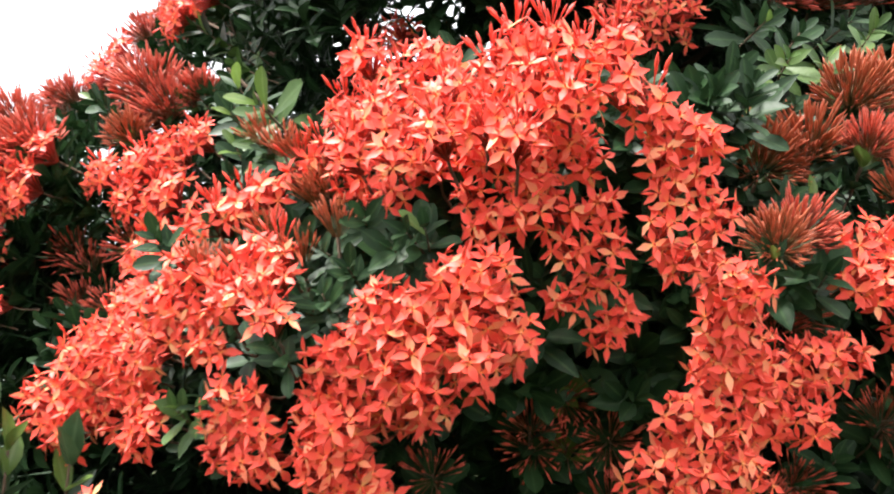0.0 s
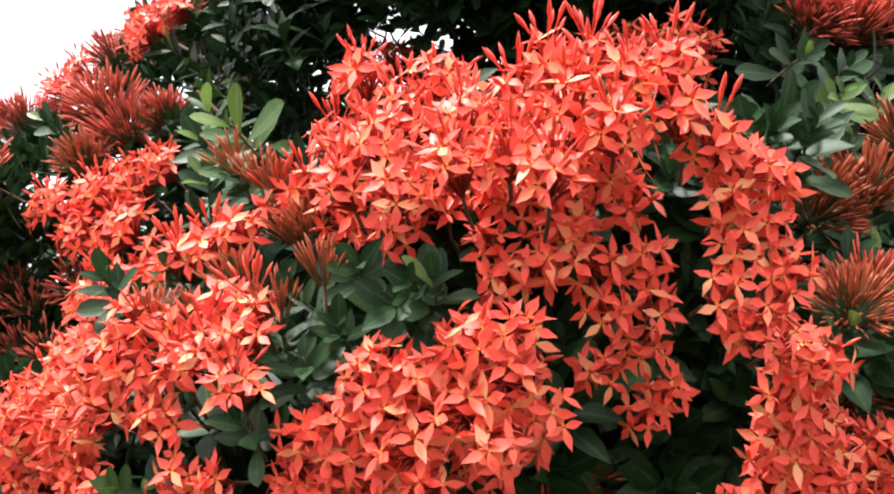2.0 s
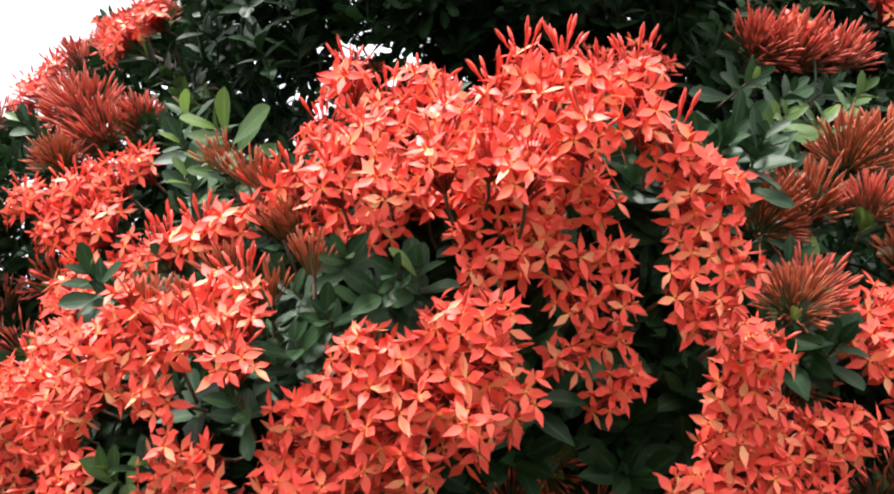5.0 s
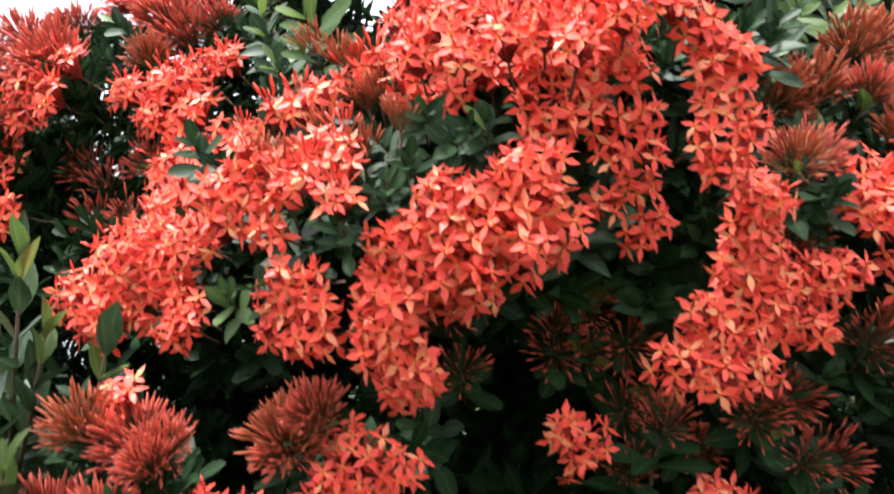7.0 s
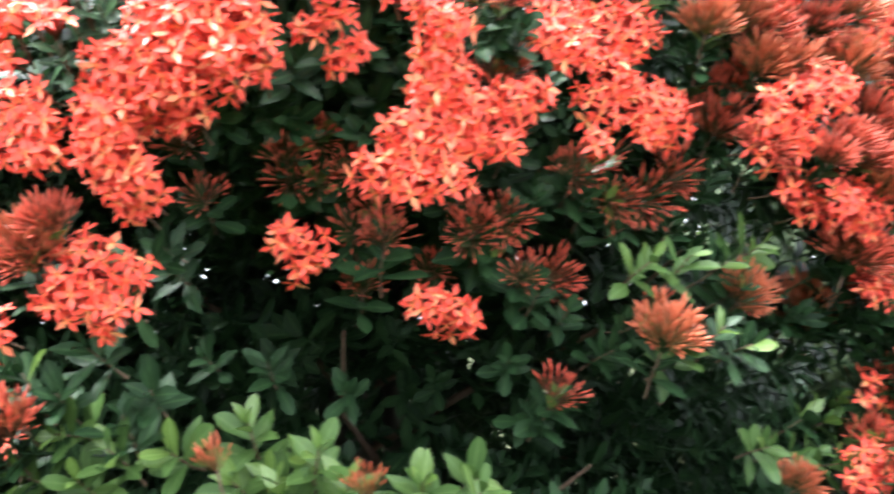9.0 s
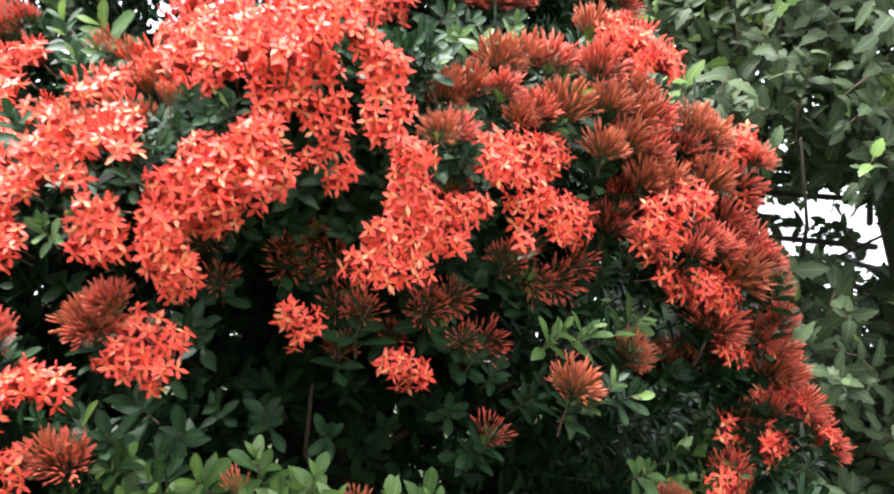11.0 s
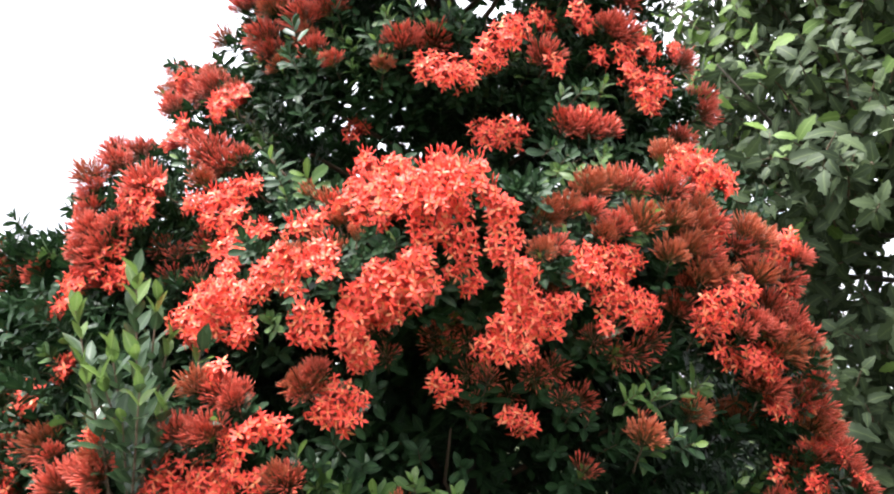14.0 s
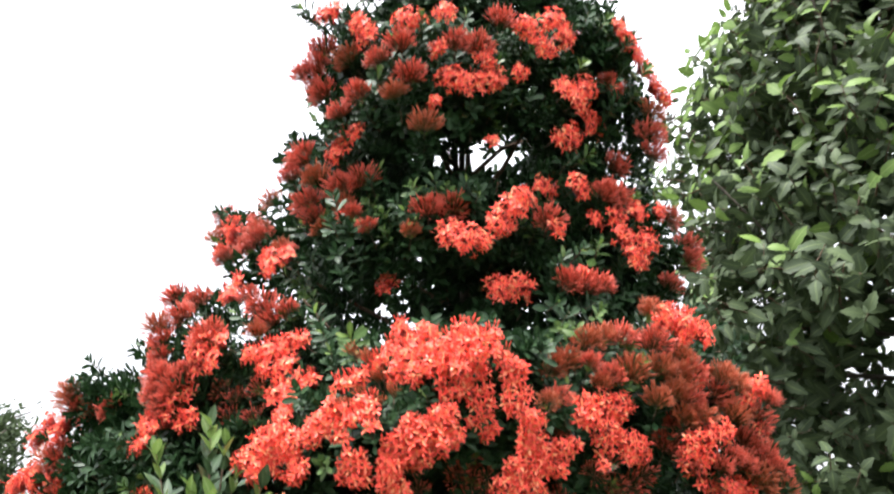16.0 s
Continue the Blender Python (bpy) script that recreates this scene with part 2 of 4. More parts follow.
def head_layout(radius, seed):
    """Where the flowers of a head of that radius sit, as poses seen from the head's middle."""
    r = random.Random(seed)
    count = max(6, round(15 * (radius / 0.026) ** 1.75))
    for d in dome(count, 86, r):
        d.normalize()
        at = Vector((d.x * 1.16, d.y * 1.16, d.z * 0.8)) * radius * r.uniform(0.68, 1.2)
        yield at, facing(at, d * 0.75 + Vector((0, 0, 0.4)) + Vector([r.uniform(-0.32, 0.32) for _ in range(3)]), r.uniform(0, 6.28), r.uniform(0.82, 1.12)), r.randrange(6)


def head_core(radius, seed):
    """The stalks of a head, gathered on its stem, with some unopened buds between them."""
    s, r = Shape(), random.Random(seed)
    foot = Vector((0, 0, -0.022))
    for at, m, k in head_layout(radius, seed):
        s.add(pipe([foot, foot.lerp(at, 0.5) + Vector((0, 0, 0.002)), at - at.normalized() * 0.001], [0.0008, 0.0011, 0.0012], 4), None, 0)
    for d in dome(max(6, round(26 * (radius / 0.024) ** 1.5)), 92, r):
        d.normalize()
        at = Vector((d.x * 1.1, d.y * 1.1, d.z * 0.75)) * radius * r.uniform(0.6, 0.95)
        s.add(pipe([foot, foot.lerp(at, 0.5) + Vector((0, 0, 0.002)), at], [0.0008, 0.0011, 0.0014], 4), None, 0)
    for d in dome(max(4, round(9 * radius / 0.024)), 98, r):
        d.normalize()
        size = r.uniform(0.62, 0.9)
        s.add(PLUMP_BUD, facing(d * (radius * r.uniform(1.15, 1.55) - 0.036 * size), d, r.uniform(0, 6), size), 2)
    s.add(pipe([(0.0, 0.0, -0.055), (0.002, 0.0, -0.035), foot], [0.0016, 0.0014, 0.0016], 5), None, 1)
    return s


SIZES = (0.013, 0.018, 0.024, 0.031, 0.038)
CORES = {(z, k): head_core(z, 40 + 7 * k + i).mesh("flower_head", TUBE, TWIG, CORAL_BUD) for i, z in enumerate(SIZES) for k in range(3)}


def joined_head(radius, seed):
    s = head_core(radius, seed)
    for at, m, k in head_layout(radius, seed):
        s.add(FLOWER_SHAPES[k], m, 3)
    return s.mesh("flower_head", TUBE, TWIG, CORAL_BUD, PETAL)


JOINED = {(z, k): joined_head(z, 40 + 7 * k + i) for i, z in enumerate(SIZES) for k in range(3)}


def bud_head_mesh(k, material_of, count=164):
    r, s = random.Random(300 + k), Shape()
    lean = Vector((r.uniform(-0.2, 0.2), r.uniform(-0.2, 0.2), 0.2))
    for d in dome(count + 10 * (k % 4), 68 + 6 * (k % 4), r):
        d.normalize()
        foot = Vector((d.x * 0.013, d.y * 0.013, -0.020 + 0.008 * d.z + r.uniform(-0.004, 0.004)))
        long = r.uniform(0.74, 1.12) * (0.72 + 0.38 * d.z) * (1.0 + 0.14 * math.sin(3 * math.atan2(d.y, d.x) + k))
        s.add(BUD_ROD, facing(foot, d + lean * 0.5 + Vector([r.uniform(-0.19, 0.19) for _ in range(3)]), r.uniform(0, 6), long), 0)
    s.add(pipe([(0.0, 0.0, -0.05), (0.002, 0.0, -0.03), (0, 0, -0.01)], [0.0016, 0.0014, 0.0022], 5), None, 1)
    return s.mesh("bud_head", material_of, TWIG)


def young_tuft_mesh(k):
    """A small upright brush of green-brown buds, just formed."""
    r, s = random.Random(330 + k), Shape()
    for d in dome(34, 34, r):
        d.normalize()
        s.add(BUD_ROD, facing((d.x * 0.010, d.y * 0.010, -0.012), d, r.uniform(0, 6), r.uniform(0.55, 1.0)), 0)
    s.add(pipe([(0.0, 0.0, -0.06), (0, 0, -0.01)], [0.0016, 0.002], 5), None, 1)
    return s.mesh("bud_head", YOUNG_BUD, TWIG)


def tuft_mesh(k):
    """A few unopened coral buds standing among open flowers."""
    r, s = random.Random(350 + k), Shape()
    for d in dome(9, 44, r):
        d.normalize()
        s.add(PLUMP_BUD, facing(d * 0.006, d, r.uniform(0, 6), r.uniform(0.5, 0.85)), 0)
    return s.mesh("bud_tuft", CORAL_BUD)


TUFTS = [tuft_mesh(k) for k in range(4)]
BUDS = [bud_head_mesh(k, BUD) for k in range(4)]
SPARSE_BUDS = [bud_head_mesh(8 + k, BUD, 42) for k in range(3)]
YOUNG_TUFTS = [young_tuft_mesh(k) for k in range(3)]
YOUNG_BUDS = [bud_head_mesh(4 + k, YOUNG_BUD) for k in range(3)]


def leaf_template(k):
    r = random.Random(500 + k)
    return blade(0.050 * r.uniform(0.85, 1.2), 0.0215 * r.uniform(0.9, 1.15), (ROUND, LANCE)[k % 2], r.uniform(-0.22, 0.05), r.uniform(0.12, 0.35), r.uniform(-0.3, 0.3))


LEAF_SHAPES = [leaf_template(k) for k in range(6)]
LEAF_MESHES = [Shape().add(t).mesh("leaf", LEAF) for t in LEAF_SHAPES]
LIGHT_LEAF_MESHES = [Shape().add(t).mesh("leaf", LIGHT_LEAF) for t in LEAF_SHAPES]
NEW_LEAF_MESHES = [Shape().add(t).mesh("leaf", NEW_LEAF) for t in LEAF_SHAPES[:3]]


def shoot_layout(seed, pairs=5):
    """Opposite leaf pairs up a short stem, each pair crossing the last; the top pair is young."""
    r = random.Random(seed)
    turn = r.uniform(0, 3)
    for i in range(pairs):
        f = i / (pairs - 1)
        for side in (0, 1):
            lift = 12 + 52 * f + r.uniform(-12, 12)
            size = (1.0 - 0.42 * f * f) * r.uniform(0.82, 1.1)
            w = turn + side * math.pi + r.uniform(-0.3, 0.3)
            m = Matrix.Translation((0, 0, -0.045 + 0.045 * f)) @ Matrix.Rotation(w, 4, "Z") @ Matrix.Rotation(-radians(lift), 4, "Y") @ Matrix.Scale(size, 4)
            yield m, r.randrange(6), i >= pairs - 2
        turn += math.pi / 2 + r.uniform(-0.25, 0.25)


SHOOT_STEM = Shape().add(pipe([(0, 0, -0.07), (0.003, 0.002, -0.04), (0, 0, 0.004)], [0.0018, 0.0016, 0.001], 5)).mesh("leafy_shoot", TWIG)


def joined_shoot(seed):
    s = Shape().add(pipe([(0, 0, -0.07), (0.003, 0.002, -0.04), (0, 0, 0.004)], [0.0018, 0.0016, 0.001], 5), None, 0)
    for m, k, young in shoot_layout(seed):
        s.add(LEAF_SHAPES[k], m, 2 if young and seed % 3 == 0 else 1)
    return s


JOINED_SHOOTS = [joined_shoot(700 + k) for k in range(8)]
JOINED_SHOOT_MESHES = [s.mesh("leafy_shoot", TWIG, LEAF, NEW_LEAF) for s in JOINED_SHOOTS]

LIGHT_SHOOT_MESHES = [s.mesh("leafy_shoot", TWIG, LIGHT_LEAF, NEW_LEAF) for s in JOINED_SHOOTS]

# ---- ground ----
def make_ground():
    s = Shape()
    n, pts, faces = 60, [], []
    for i in range(n + 1):
        for j in range(n + 1):
            x, y = (400 * math.copysign(abs(2 * v / n - 1) ** 3, 2 * v / n - 1) for v in (i, j))
            pts.append((x, y, 0.05 * noise.noise((x * 0.4, y * 0.4, 0))))
    for i in range(n):
        for j in range(n):
            k = i * (n + 1) + j
            faces.append((k, k + n + 1, k + n + 2, k + 1))
    s.add((np.array(pts), faces, np.array(pts)[:, :2], 0))
    tagged(new("ground", s.mesh("ground", GROUND)), "uneven grassy earth round the flowering shrub", "ground", kind="structure")


make_ground()

# ---- the flowering ixora shrub, clipped into rising tiers ----
AXIS = Vector((0.17, 1.76, 0.0))
FRONT = [(0.0, 0.75), (0.5, 1.0), (1.0, 0.98), (1.16, 0.90), (1.25, 0.66), (1.38, 0.66), (1.48, 0.82), (1.6, 0.92), (1.74, 0.94), (1.84, 0.80), (1.94, 0.58), (2.02, 0.40),
         (2.10, 0.42), (2.2, 0.50), (2.34, 0.48), (2.44, 0.36), (2.52, 0.34), (2.62, 0.42), (2.78, 0.46), (2.95, 0.42), (3.15, 0.30), (3.3, 0.16)]
WEST_SIDE = [(0.0, 0.8), (0.5, 1.15), (1.2, 1.28), (1.5, 1.25), (1.65, 1.15), (1.8, 1.06), (1.95, 1.02), (2.1, 0.96), (2.3, 0.86), (2.45, 0.70), (2.6, 0.60), (2.8, 0.58), (2.95, 0.48), (3.15, 0.34), (3.3, 0.18)]
EAST_SIDE = [(0.0, 0.8), (0.5, 1.05), (1.2, 1.03), (1.5, 1.02), (1.7, 0.98), (1.85, 0.90), (2.05, 0.74), (2.25, 0.74), (2.42, 0.64), (2.55, 0.68), (2.75, 0.76), (2.95, 0.68), (3.15, 0.40), (3.3, 0.18)]


def between(rows, z):
    for (z0, r0), (z1, r1) in zip(rows, rows[1:]):
        if z <= z1:
            return r0 + (r1 - r0) * max(0.0, z - z0) / (z1 - z0)
    return rows[-1][1]


def girth(z, az):
    """The shrub's radius at a height and a bearing (0 faces the walk, positive to the east)."""
    f = min(1.0, max(0.0, (abs(az) - 20) / 35))
    f = f * f * (3 - 2 * f)
    z -= 0.05
    return between(FRONT, z) * (1 - f) + between(WEST_SIDE if az < 0 else EAST_SIDE, z) * f


def outward(p, up):
    d = Vector((p[0] - AXIS.x, p[1] - AXIS.y, 0))
    return (d.normalized() + Vector((0, 0, up))).normalized()


ixora = tagged(new("ixora_shrub"), "tall tiered ixora shrub covered in coral red flower heads", "flowering shrub")
ixora.location = (AXIS.x, AXIS.y, 0.0)
HOME = Matrix.Translation((-AXIS.x, -AXIS.y, 0.0))

CROWN = [
    (-0.05, 0.839, 1.882, 0.022), (0.012, 0.822, 1.872, 0.027), (-0.016, 0.821, 1.849, 0.027), (-0.037, 0.79, 1.815, 0.027), (-0.07, 0.845, 1.833, 0.022), (-0.054, 0.789, 1.782, 0.021),
    (-0.012, 0.754, 1.766, 0.024), (0.022, 0.748, 1.785, 0.025), (0.031, 0.766, 1.822, 0.026), (0.064, 0.768, 1.837, 0.022), (0.085, 0.767, 1.86, 0.023), (0.117, 0.761, 1.861, 0.024),
    (0.097, 0.748, 1.821, 0.025), (0.138, 0.745, 1.836, 0.025), (0.163, 0.746, 1.847, 0.02), (0.163, 0.726, 1.812, 0.024), (0.125, 0.73, 1.798, 0.024), (0.063, 0.743, 1.791, 0.025),
    (0.088, 0.725, 1.771, 0.024), (0.187, 0.736, 1.794, 0.023),
]
SHOULDER = [
    (0.206, 0.747, 1.779, 0.025), (0.233, 0.762, 1.769, 0.023), (0.195, 0.747, 1.753, 0.021), (0.225, 0.762, 1.737, 0.023), (0.237, 0.764, 1.712, 0.022), (0.199, 0.752, 1.726, 0.02),
    (0.192, 0.75, 1.692, 0.021), (0.226, 0.761, 1.69, 0.022), (0.206, 0.76, 1.672, 0.019), (0.233, 0.783, 1.665, 0.018), (0.263, 0.806, 1.65, 0.019), (0.248, 0.813, 1.634, 0.024),
    (0.244, 0.826, 1.609, 0.024),
]
COLUMN = [
    (0.122, 0.78, 1.779, 0.023), (0.067, 0.791, 1.768, 0.026), (0.096, 0.782, 1.746, 0.026), (0.044, 0.79, 1.739, 0.021), (0.143, 0.781, 1.758, 0.02), (0.117, 0.785, 1.719, 0.025),
    (0.152, 0.787, 1.724, 0.022), (0.054, 0.785, 1.71, 0.019), (0.081, 0.781, 1.718, 0.022), (0.156, 0.792, 1.695, 0.023), (0.126, 0.789, 1.69, 0.022), (0.119, 0.816, 1.65, 0.02),
    (0.148, 0.808, 1.667, 0.023), (0.165, 0.827, 1.638, 0.022), (0.152, 0.831, 1.625, 0.016),
]
BAND = [
    (0.038, 0.742, 1.675, 0.024), (0.063, 0.74, 1.673, 0.023), (0.021, 0.755, 1.659, 0.024), (0.053, 0.744, 1.643, 0.024), (0.076, 0.753, 1.628, 0.021), (0.047, 0.737, 1.606, 0.021),
    (0.026, 0.748, 1.627, 0.024), (-0.003, 0.757, 1.645, 0.022), (-0.025, 0.768, 1.624, 0.024), (-0.008, 0.76, 1.604, 0.024), (0.006, 0.76, 1.579, 0.022), (-0.028, 0.78, 1.575, 0.02),
    (-0.033, 0.766, 1.648, 0.018), (-0.053, 0.777, 1.624, 0.023), (-0.077, 0.776, 1.612, 0.023), (-0.081, 0.786, 1.585, 0.023), (-0.053, 0.778, 1.593, 0.023), (-0.064, 0.777, 1.559, 0.024),
    (-0.087, 0.785, 1.565, 0.019), (-0.023, 0.765, 1.66, 0.014),
]
TASSEL = [
    (-0.164, 0.812, 1.58, 0.023), (-0.138, 0.797, 1.576, 0.019), (-0.16, 0.823, 1.553, 0.023), (-0.13, 0.798, 1.55, 0.019), (-0.181, 0.828, 1.563, 0.019), (-0.154, 0.822, 1.522, 0.02),
    (-0.131, 0.806, 1.524, 0.018), (-0.186, 0.846, 1.533, 0.018),
]
TASSEL_MID = [
    (-0.07, 0.777, 1.543, 0.024), (-0.059, 0.788, 1.52, 0.023), (-0.082, 0.787, 1.518, 0.02), (-0.05, 0.799, 1.502, 0.02), (-0.066, 0.808, 1.492, 0.017), (-0.089, 0.785, 1.538, 0.018),
]
LIMB = [
    (-0.101, 0.892, 1.809, 0.02), (-0.123, 0.894, 1.792, 0.02), (-0.146, 0.874, 1.771, 0.021), (-0.169, 0.873, 1.758, 0.021), (-0.198, 0.879, 1.749, 0.02), (-0.295, 1.139, 1.796, 0.026),
    (-0.143, 0.807, 1.701, 0.02), (-0.115, 0.791, 1.7, 0.014), (-0.145, 0.79, 1.674, 0.021), (-0.167, 0.807, 1.662, 0.018), (-0.114, 0.758, 1.646, 0.016), (-0.112, 0.775, 1.677, 0.015),
]
SHOULDER_WEST = [
    (-0.333, 1.16, 1.79, 0.029), (-0.336, 1.135, 1.752, 0.03), (-0.349, 1.082, 1.719, 0.032), (-0.215, 0.832, 1.693, 0.023), (-0.185, 0.821, 1.683, 0.02), (-0.243, 0.838, 1.66, 0.026),
    (-0.211, 0.827, 1.657, 0.023), (-0.195, 0.824, 1.631, 0.02), (-0.182, 0.817, 1.62, 0.016), (-0.358, 1.039, 1.69, 0.031), (-0.34, 0.986, 1.646, 0.029), (-0.272, 0.884, 1.634, 0.026),
    (-0.368, 1.008, 1.631, 0.029), (-0.388, 1.011, 1.602, 0.03), (-0.405, 1.015, 1.583, 0.029), (-0.318, 0.964, 1.609, 0.025), (-0.353, 1.005, 1.594, 0.025), (-0.381, 1.015, 1.562, 0.03),
    (-0.319, 0.975, 1.576, 0.025), (-0.298, 0.95, 1.549, 0.025), (-0.4, 1.006, 1.557, 0.025), (-0.24, 0.842, 1.631, 0.021),
]
CREST_WEST = [
    (-0.615, 1.216, 1.904, 0.041), (-0.562, 1.198, 1.907, 0.038), (-0.577, 1.184, 1.855, 0.035), (-0.47, 1.196, 1.872, 0.032), (-0.423, 1.203, 1.888, 0.043), (-0.374, 1.198, 1.901, 0.037),
    (-0.327, 1.164, 1.904, 0.031), (-0.381, 1.169, 1.838, 0.045), (-0.382, 1.15, 1.772, 0.042), (-0.351, 1.091, 1.722, 0.035), (-0.431, 1.182, 1.826, 0.031), (-0.691, 1.243, 1.751, 0.036),
    (-0.65, 1.242, 1.773, 0.036), (-0.744, 1.225, 1.685, 0.039), (-0.704, 1.226, 1.699, 0.036), (-0.758, 1.215, 1.636, 0.033), (-0.651, 1.211, 1.691, 0.029), (-0.707, 2.112, 2.502, 0.038),
    (-0.705, 1.868, 2.328, 0.035), (-0.48, 1.484, 2.211, 0.033), (-0.578, 1.414, 2.088, 0.036), (-0.557, 1.431, 2.12, 0.026),
]
SKIRT_WEST = [
    (-0.403, 1.012, 1.627, 0.036), (-0.358, 0.998, 1.645, 0.033), (-0.438, 1.009, 1.577, 0.036), (-0.384, 1.02, 1.577, 0.034), (-0.41, 0.997, 1.544, 0.028), (-0.32, 0.967, 1.616, 0.035),
    (-0.312, 0.963, 1.56, 0.033), (-0.355, 0.92, 1.468, 0.032), (-0.598, 1.005, 1.356, 0.024), (-0.617, 1.012, 1.219, 0.029),
]
LOBE_WEST = [
    (-1.277, 1.94, 1.736, 0.054), (-1.108, 1.622, 1.713, 0.037), (-1.303, 1.922, 1.688, 0.042), (-1.157, 1.667, 1.556, 0.045), (-1.196, 1.661, 1.547, 0.042), (-1.106, 1.666, 1.555, 0.038),
    (-1.162, 1.602, 1.454, 0.044), (-1.076, 1.519, 1.43, 0.039), (-1.116, 1.524, 1.399, 0.032), (-0.843, 1.256, 1.415, 0.041), (-0.946, 1.474, 1.391, 0.035), (-0.735, 1.177, 1.492, 0.033),
    (-1, 1.37, 1.247, 0.037), (-0.866, 1.252, 1.255, 0.038), (-1.073, 1.416, 1.258, 0.035),
]
LOBE_EDGE = [
    (-1.252, 1.662, 1.534, 0.056), (-1.217, 1.676, 1.559, 0.052), (-1.132, 1.665, 1.532, 0.051),
]
LOW_WEST = [
    (-0.3, 0.859, 1.336, 0.036), (-0.262, 0.865, 1.358, 0.024), (-0.218, 0.881, 1.357, 0.026), (-0.247, 0.878, 1.375, 0.022), (-0.435, 0.92, 1.266, 0.04), (-0.372, 0.892, 1.262, 0.041),
    (-0.312, 0.874, 1.274, 0.038), (-0.265, 0.87, 1.257, 0.026), (-0.348, 0.894, 1.228, 0.037), (-0.414, 0.911, 1.227, 0.035), (-0.471, 0.929, 1.237, 0.03),
]
HANGING = [
    (-0.107, 0.842, 1.419, 0.04), (-0.129, 0.84, 1.386, 0.033), (-0.089, 0.843, 1.369, 0.033), (-0.061, 0.845, 1.408, 0.028), (0.107, 0.894, 1.43, 0.033), (0.089, 0.874, 1.448, 0.021),
    (0.272, 0.989, 1.364, 0.038), (0.296, 0.986, 1.352, 0.023), (0.242, 0.943, 1.371, 0.025),
]
BOSS = [
    (0.411, 0.916, 1.691, 0.035), (0.459, 0.934, 1.706, 0.038), (0.505, 0.946, 1.695, 0.036), (0.477, 0.937, 1.656, 0.038), (0.421, 0.908, 1.659, 0.031), (0.462, 0.935, 1.612, 0.035),
    (0.508, 0.945, 1.613, 0.033), (0.546, 0.948, 1.589, 0.033), (0.443, 0.914, 1.555, 0.017), (0.38, 0.884, 1.668, 0.022), (0.514, 0.947, 1.576, 0.023),
]
TASSEL_EAST = [
    (0.26, 0.803, 1.656, 0.028), (0.268, 0.828, 1.613, 0.03), (0.252, 0.844, 1.568, 0.035), (0.226, 0.83, 1.532, 0.033), (0.191, 0.825, 1.509, 0.03), (0.301, 0.857, 1.581, 0.036),
    (0.339, 0.869, 1.594, 0.031), (0.296, 0.87, 1.546, 0.024), (0.226, 0.832, 1.497, 0.023), (0.257, 0.848, 1.51, 0.026), (0.245, 0.832, 1.596, 0.023),
]
EAST = [
    (0.687, 0.956, 1.602, 0.037), (0.734, 0.958, 1.627, 0.037), (0.782, 0.982, 1.636, 0.032), (0.713, 0.96, 1.577, 0.026), (0.897, 1.054, 1.645, 0.031), (0.867, 1.033, 1.735, 0.034),
    (0.903, 1.037, 1.749, 0.028), (0.729, 1.014, 1.771, 0.025), (0.759, 1.013, 1.492, 0.032), (0.793, 1, 1.498, 0.035), (0.832, 1.039, 1.468, 0.03), (0.855, 1.074, 1.404, 0.037),
    (0.898, 1.1, 1.384, 0.029), (0.935, 1.061, 1.481, 0.028), (0.948, 1.089, 1.403, 0.029), (0.988, 1.114, 1.325, 0.032), (0.968, 1.117, 1.228, 0.035), (1.012, 1.101, 1.286, 0.029),
    (1.045, 1.081, 1.23, 0.029), (0.951, 1.112, 1.209, 0.029),
]
HORN = [
    (0.677, 1.032, 1.942, 0.037), (0.721, 1.032, 1.927, 0.044), (0.758, 1.035, 1.897, 0.038), (0.703, 1.032, 1.897, 0.034),
]
TIER_MID = [
    (0.412, 1.347, 2.398, 0.05), (0.507, 1.289, 2.39, 0.044), (0.287, 1.215, 2.307, 0.047), (0.244, 1.215, 2.255, 0.043), (0.413, 1.235, 2.244, 0.03), (0.093, 1.197, 2.216, 0.041),
    (0.149, 1.178, 2.194, 0.04), (0.191, 1.196, 2.19, 0.029), (0.547, 1.301, 2.289, 0.031), (0.615, 1.295, 2.291, 0.035), (0.682, 1.312, 2.32, 0.039), (0.633, 1.278, 2.221, 0.055),
    (0.707, 1.302, 2.218, 0.056), (0.662, 1.274, 2.167, 0.041), (0.244, 1.271, 2.073, 0.04), (0.303, 1.274, 2.074, 0.04), (-0.097, 1.38, 2.113, 0.038), (0.48, 1.189, 2.088, 0.02),
    (0.324, 1.231, 2.339, 0.034), (0.761, 1.343, 2.32, 0.032),
]
TIER_MID_WEST = [
    (-0.23, 1.351, 2.563, 0.043), (-0.265, 1.365, 2.521, 0.039), (-0.194, 1.334, 2.584, 0.032), (-0.821, 1.736, 2.15, 0.032),
]
